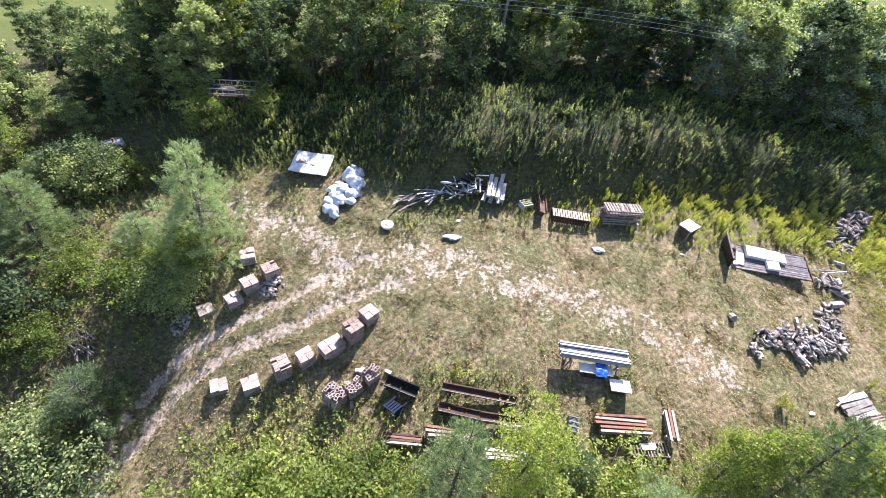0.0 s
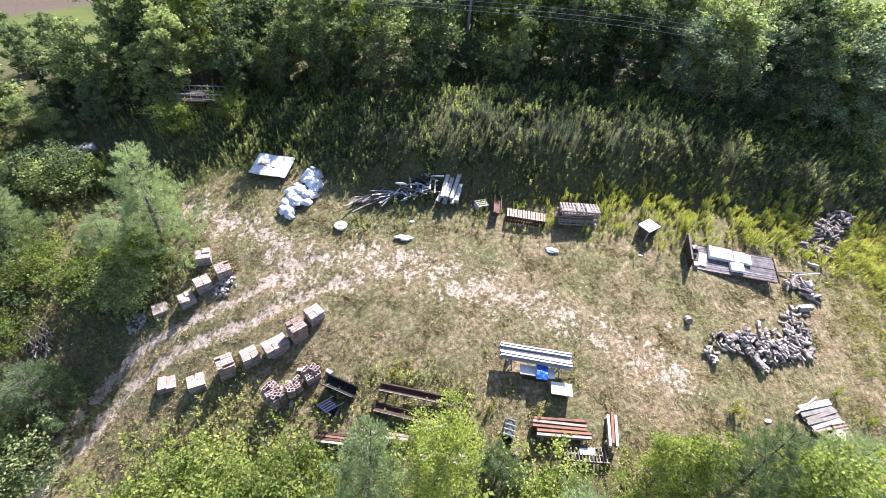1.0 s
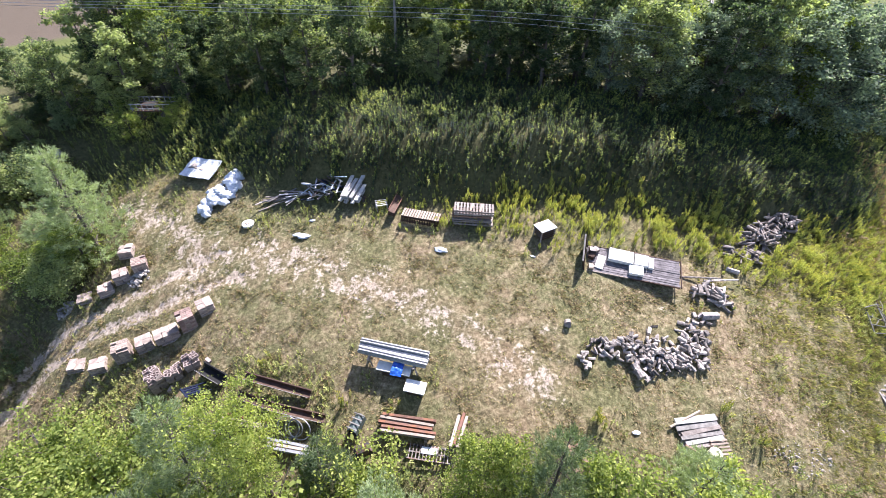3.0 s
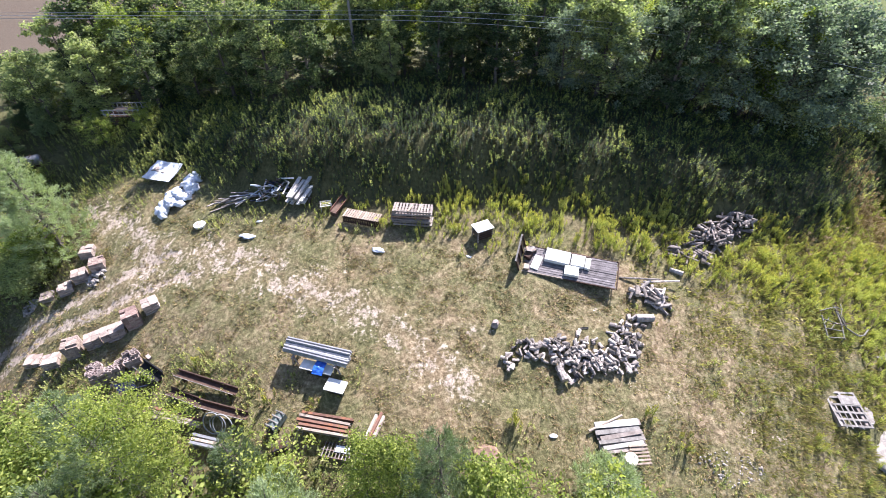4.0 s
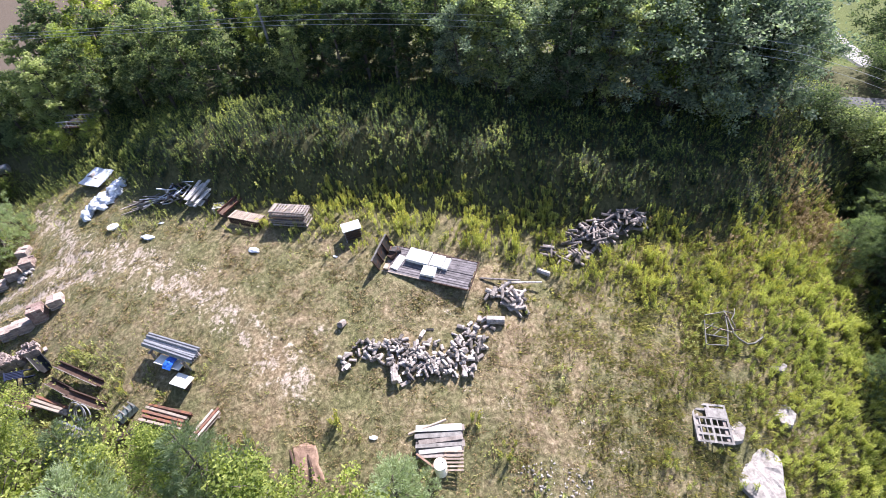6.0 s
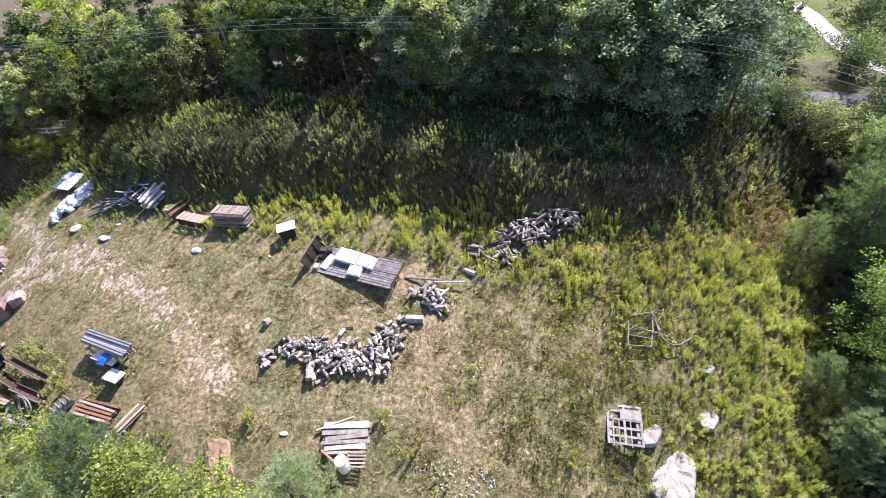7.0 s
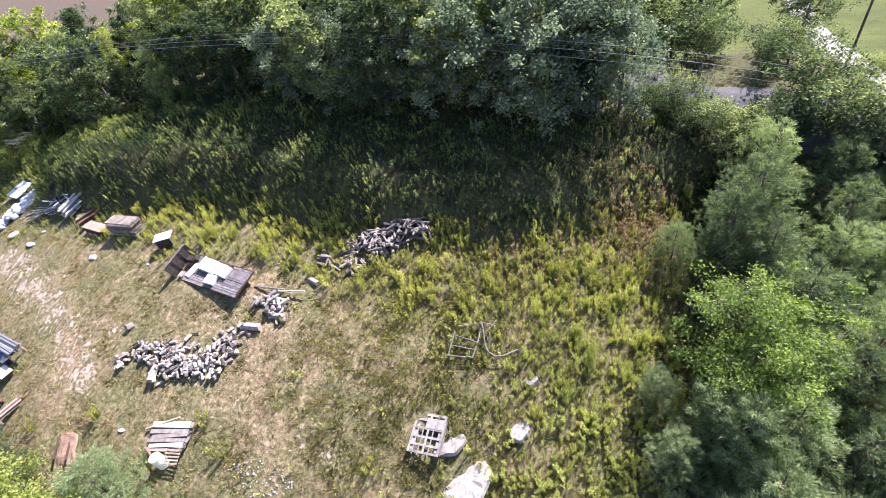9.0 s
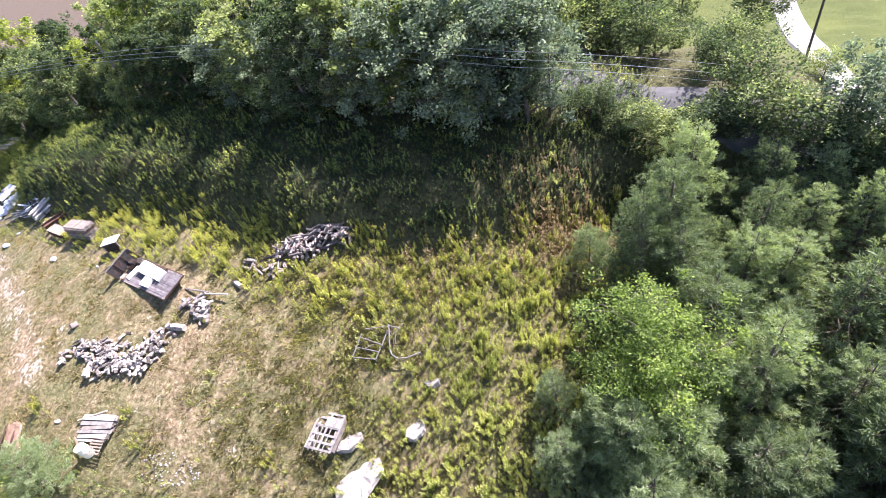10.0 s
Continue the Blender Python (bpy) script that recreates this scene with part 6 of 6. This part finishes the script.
slats.matrix_world = PILE @ pose(0.62, -0.95, 0.2, 8, 0, -4)
tagged(slats, "small pale slatted wooden pallet leaning on the planks", "pallet")
for k in range(6):
    part("slat", box(0.95, 0.085, 0.03, (0, 0.42 - k * 0.165, 0.03), 0.006), PALEWOOD, slats)
for u in (-0.4, 0.4):
    part("batten", box(0.07, 1.0, 0.035, (u, 0, -0.008), 0.006), PALEBROWN, slats)
ob = new("pole", mesh_of("pole", tube([(-1.0, 0, 0), (1.0, 0, 0.05)], [0.07, 0.06], 7), PALEWOOD))
ob.matrix_world = pose(19.88, 12.57, float(ground_z(19.88, 12.57)) + 0.2, 0, -4, 18)
tagged(ob, "pale wooden pole lying on the plank pile", "pole")
drum = thing("barrel", 20.54, 10.72, 0, "upright cream plastic barrel with a black bung", "barrel")
bm = bmesh.new()
tube([(0, 0, z) for z in (0, 0.04, 0.28, 0.31, 0.34, 0.58, 0.61, 0.64, 0.86, 0.9)], [0.26, 0.29, 0.30, 0.315, 0.30, 0.30, 0.315, 0.30, 0.29, 0.27], 20, bm)
part("body", bm, BARREL, drum)
bm = bmesh.new()
tube([(0, 0, 0.895), (0, 0, 0.94), (0, 0, 0.945)], [0.30, 0.30, 0.25], 20, bm)
part("lid", bm, BARREL, drum, "cream plastic lid")
bm = bmesh.new()
tube([(0.12, 0.05, 0.94), (0.12, 0.05, 0.97)], [0.04, 0.035], 10, bm)
part("bung", bm, BLACK, drum, "black bung")
earth = bmesh.new()
bmesh.ops.create_grid(earth, x_segments=26, y_segments=20, size=0.5)
for v in earth.verts:
    u, w = v.co.x * 2, v.co.y * 2
    a = 1 - smooth(0.62, 1.0, max(abs(u), abs(w)) + 0.16 * noise.noise((u * 2.3, w * 2.3, 4.0)))
    x, y = 13.84 + u * 0.86 - w * 0.42, 11.25 + w * 1.05 - u * 0.05
    v.co = Vector((x, y, float(ground_z(x, y)) - 0.14 + float(a) * (0.2 + 0.07 * noise.noise((x * 3.2, y * 3.2, 0.5)))))
tagged(new("earth_heap", mesh_of("earth_heap", earth, REDSOIL)), "low bare patch of reddish turned earth", "earth", kind="stuff")
for v in (-0.75, 0.1):
    ob = new("plank", mesh_of("plank", box(1.6, 0.1, 0.06, bevel=0.008), RUSTDARK))
    ob.matrix_world = pose(13.89 + v, 11.3, float(ground_z(13.75, 11.23)) + 0.12, 0, 2, -62)
    tagged(ob, "dark edging timber on the bare earth", "plank", "edging timbers")

# white louvre panel, limestone slabs and the bed frame in the weeds
lou = thing("louvre_panel", 34.43, 13.26, -9, "white-painted wooden lattice panel lying on blocks", "panel", lift=0.34, tilt=3)
for u in (-0.8, 0.0, 0.8):
    part("stile", box(0.12, 2.1, 0.06, (u, 0, 0), 0.008), CHALKWOOD, lou)
for v in (-1.0, -0.62, -0.2, 0.25, 0.7, 1.0):
    part("rail", box(1.72, 0.13, 0.05, (0, v, 0.008), 0.008), CHALKWOOD, lou)
for u in (-0.56, -0.27, 0.29):
    part("bar", box(0.06, 1.4, 0.04, (u, -0.45, 0.012), 0.006), CHALKWOOD, lou)
part("sheet", box(1.0, 0.55, 0.02, (0.3, 0.55, 0.06), 0.004), CHALKWOOD, lou)
for u in (-0.7, 0.7):
    part("block", box(0.3, 1.8, 0.40, (u, 0, -0.41), 0.03, jitter=0.02), GREYWOOD, lou)


def slab_rock(x, y, rx, ry, rz, seed, turn, lift=0.0, tilt=0.0, stone=STONE, words="rough pale limestone slab half buried in weeds"):
    """A broken flat slab: an uneven many-cornered outline, stepped and cracked top, steep sides."""
    bm = bmesh.new()
    sides, rings = 40, []
    for f, zf in ((1.05, -0.9), (1.03, -0.2), (1.0, 0.7), (0.97, 0.9), (0.8, 0.96), (0.6, 1.0), (0.4, 1.0), (0.15, 1.0)):
        ring = []
        for k in range(sides):
            a = 6.2832 * k / sides
            edges = [(0.0 + 0.2 * math.sin(seed), 0.92), (1.2 + 0.3 * math.sin(seed * 2), 0.8), (2.3, 1.0), (3.3 + 0.3 * math.cos(seed), 0.85), (4.4, 0.95), (5.4 + 0.2 * math.sin(seed * 3), 0.78)]
            r = f * min(d / max(math.cos(a - t), 0.12) for t, d in edges) * (1 + 0.07 * noise.noise((math.cos(a) * 5, math.sin(a) * 5, seed)))
            px, py = r * math.cos(a) * rx, r * math.sin(a) * ry
            step = 0.06 * math.floor(2.4 * (noise.noise((px * 0.8, py * 0.8, seed + 4)) + 0.5))
            h = rz * zf + (step + 0.10 * noise.noise((px * 2.5, py * 2.5, seed))) * (zf > 0.5)
            ring.append(bm.verts.new((px, py, h)))
        rings.append(ring)
    for a, b in zip(rings, rings[1:]):
        for k in range(sides):
            bm.faces.new((a[k], a[(k + 1) % sides], b[(k + 1) % sides], b[k]))
    bm.faces.new(rings[-1])
    ob = new("limestone_slab", mesh_of("limestone_slab", bm, stone))
    ob.matrix_world = pose(x, y, float(ground_z(x, y)) + lift, tilt, tilt * 0.6, turn)
    tagged(ob, words, "rock", "limestone slabs")


slab_rock(36.2, 11.7, 1.5, 1.9, 0.10, 2.0, 25, -0.02, -6)
slab_rock(35.65, 13.11, 0.8, 0.6, 0.12, 3.0, 20, 0.0, -6)
slab_rock(39.11, 14.33, 0.6, 0.75, 0.12, 4.0, 10, 0.02, -6)
slab_rock(39.86, 16.78, 0.45, 0.38, 0.16, 6.0, 20, 0.02, -8, ROCK, "small dull grey rock half buried in weeds")
bed = thing("metal_frame", 36.63, 18.09, 0, "chalky grey tubular metal frame tangled in weeds", "frame")


def bed_tube(name, pts, r):
    """A tube of the frame through points on the plan, at a height above the ground there."""
    return part(name, tube([(x - 36.63, y - 18.09, float(ground_z(x, y)) + h - float(ground_z(36.63, 18.09))) for x, y, h in pts], [r] * len(pts), 7), GREYPIPE, bed)


bed_tube("side_tube", [(35.36, 17.17, 0.5), (35.68, 18.53, 0.55)], 0.04)
bed_tube("side_tube", [(36.68, 17.25, 0.5), (36.99, 18.19, 0.55), (37.15, 19.02, 0.5)], 0.04)
for f in (0.0, 0.45, 0.9):
    bed_tube("cross_tube", [(35.36 + 0.32 * f, 17.17 + 1.3 * f, 0.5), (36.68 + 0.3 * f, 17.28 + 0.95 * f, 0.5)], 0.034)
bed_tube("bow", [(37.15, 19.39, 0.5), (37.25, 18.93, 0.5), (37.39, 18.01, 0.45), (37.59, 17.65, 0.6), (37.94, 17.49, 0.6), (38.45, 17.62, 0.6), (39.17, 18.1, 0.55)], 0.05)
bed_tube("cross_tube", [(35.83, 18.9, 0.45), (37.26, 19.3, 0.5), (37.86, 19.31, 0.4)], 0.034)
for x, y in ((35.36, 17.17), (35.68, 18.53), (36.68, 17.25), (37.15, 19.2), (39.17, 18.1)):
    bed_tube("leg", [(x, y, -0.1), (x, y, 0.55)], 0.036)

for k in range(12):
    x, y = 36.7 + random.uniform(-1.2, 1.3), 18.6 + random.uniform(-0.8, 0.9)
    L = random.uniform(0.5, 1.1)
    ob = new("scrap_rod", mesh_of("scrap_rod", tube([(-L / 2, 0, 0), (0, random.uniform(-0.1, 0.1), 0.06), (L / 2, 0, 0.02)], [0.03, 0.03, 0.025], 6), (RUSTDARK, GREYPIPE, DARKSTEEL)[k % 3]))
    ob.matrix_world = pose(x, y, float(ground_z(x, y)) + random.uniform(0.25, 0.5), 0, random.uniform(-20, 20), random.uniform(0, 180))
    tagged(ob, "bent dark metal rod tangled in weeds by the frame", "scrap", "scrap rods")

# among the trees: a hay rack with ladder sides, an old tank
rackw = thing("hay_rack", -14.9, 42.6, -4, "old grey metal hay rack parked under the trees", "farm wagon")
part("bed", box(3.0, 1.5, 0.12, (0, 0, 0.7), 0.02), RUSTDARK, rackw)
for v in (-0.75, 0.75):
    part("top_rail", box(3.4, 0.07, 0.07, (0, v, 1.35), 0.01), STEEL, rackw)
    part("low_rail", box(3.4, 0.06, 0.06, (0, v, 0.95), 0.01), STEEL, rackw)
    for k in range(8):
        part("upright", box(0.05, 0.05, 0.62, (-1.55 + k * 0.44, v, 0.8), 0.006), STEEL, rackw)
for u in (-1.0, 1.0):
    for v in (-0.7, 0.7):
        bm = tube([(u, v - 0.08, 0.36), (u, v + 0.08, 0.36)], [0.36, 0.36], 18)
        part("wheel", bm, DARKSTEEL, rackw)
part("load", box(1.2, 0.8, 0.3, (-0.4, 0, 0.82), 0.04, jitter=0.04), DARKSTEEL, rackw, "dark load")
tank = thing("oil_tank", -23.6, 40.0, 30, "rusty grey steel tank lying in brush", "tank", lift=0.5)
part("shell", tube([(-0.8, 0, 0), (-0.74, 0, 0), (0.74, 0, 0), (0.8, 0, 0)], [0.38, 0.46, 0.46, 0.38], 20), STEEL, tank)
part("cradle", box(1.1, 0.6, 0.5, (0, 0, -0.55), 0.02), RUSTDARK, tank)
part("filler", tube([(0.2, 0, 0.44), (0.2, 0, 0.56)], [0.08, 0.08], 10), RUSTDARK, tank)

# power line above the road
POLE = (6.2, 42.4)
pl = thing("utility_pole", POLE[0], POLE[1], 0, "tall weathered wooden utility pole among the trees", "utility pole")
part("pole", tube([(0, 0, -0.5), (0, 0, 3), (0, 0, 6.0)], [0.14, 0.12, 0.10], 10), POLEWOOD, pl)
part("cap", tube([(0, 0, 5.98), (0, 0, 6.03)], [0.11, 0.09], 10), STEEL, pl)
sp = thing("street_pole", 69.2, 48.6, 0, "dark thin utility pole beside the gravel road", "utility pole")
part("pole", tube([(0, 0, -0.3), (0, 0, 6.5)], [0.12, 0.09], 8), BARK, sp)
sp = thing("street_pole", 69.4, 35.2, 0, "dark thin utility pole beside the gravel road", "utility pole")
part("pole", tube([(0, 0, -0.3), (0, 0, 7.5)], [0.13, 0.10], 8), BARK, sp)
line = thing("power_line", 6.2, 36.8, 0, "thin pale power cables strung along the trees", "power line")
gz = float(ground_z(6.2, 36.8))
for drop, drop_k, drop_b in ((0, 0, 0), (0.3, 0.5, 0.9), (0.6, 1.0, 1.7)):
    a, k, b = Vector((0, 0, 13.07 - drop - gz)), Vector((38.8, -4.0, 9.23 - drop_k - gz)), Vector((67.8, 10.2, -4.13 - drop_b - gz))
    lead = k - a + Vector((0, 0, 4.0))
    pts = [a + lead * t for t in np.linspace(-0.7, -0.05, 8)]
    pts += [a + (k - a) * t + Vector((0, 0, 4.0 * t * (1 - t))) for t in np.linspace(0, 1, 30)]
    pts += [k + (b - k) * t + Vector((0, 0, 2.0 * t * (1 - t))) for t in np.linspace(0, 0.84, 20)[1:]]
    part("cable", tube(pts, [0.013] * len(pts), 5), WIRE, line)
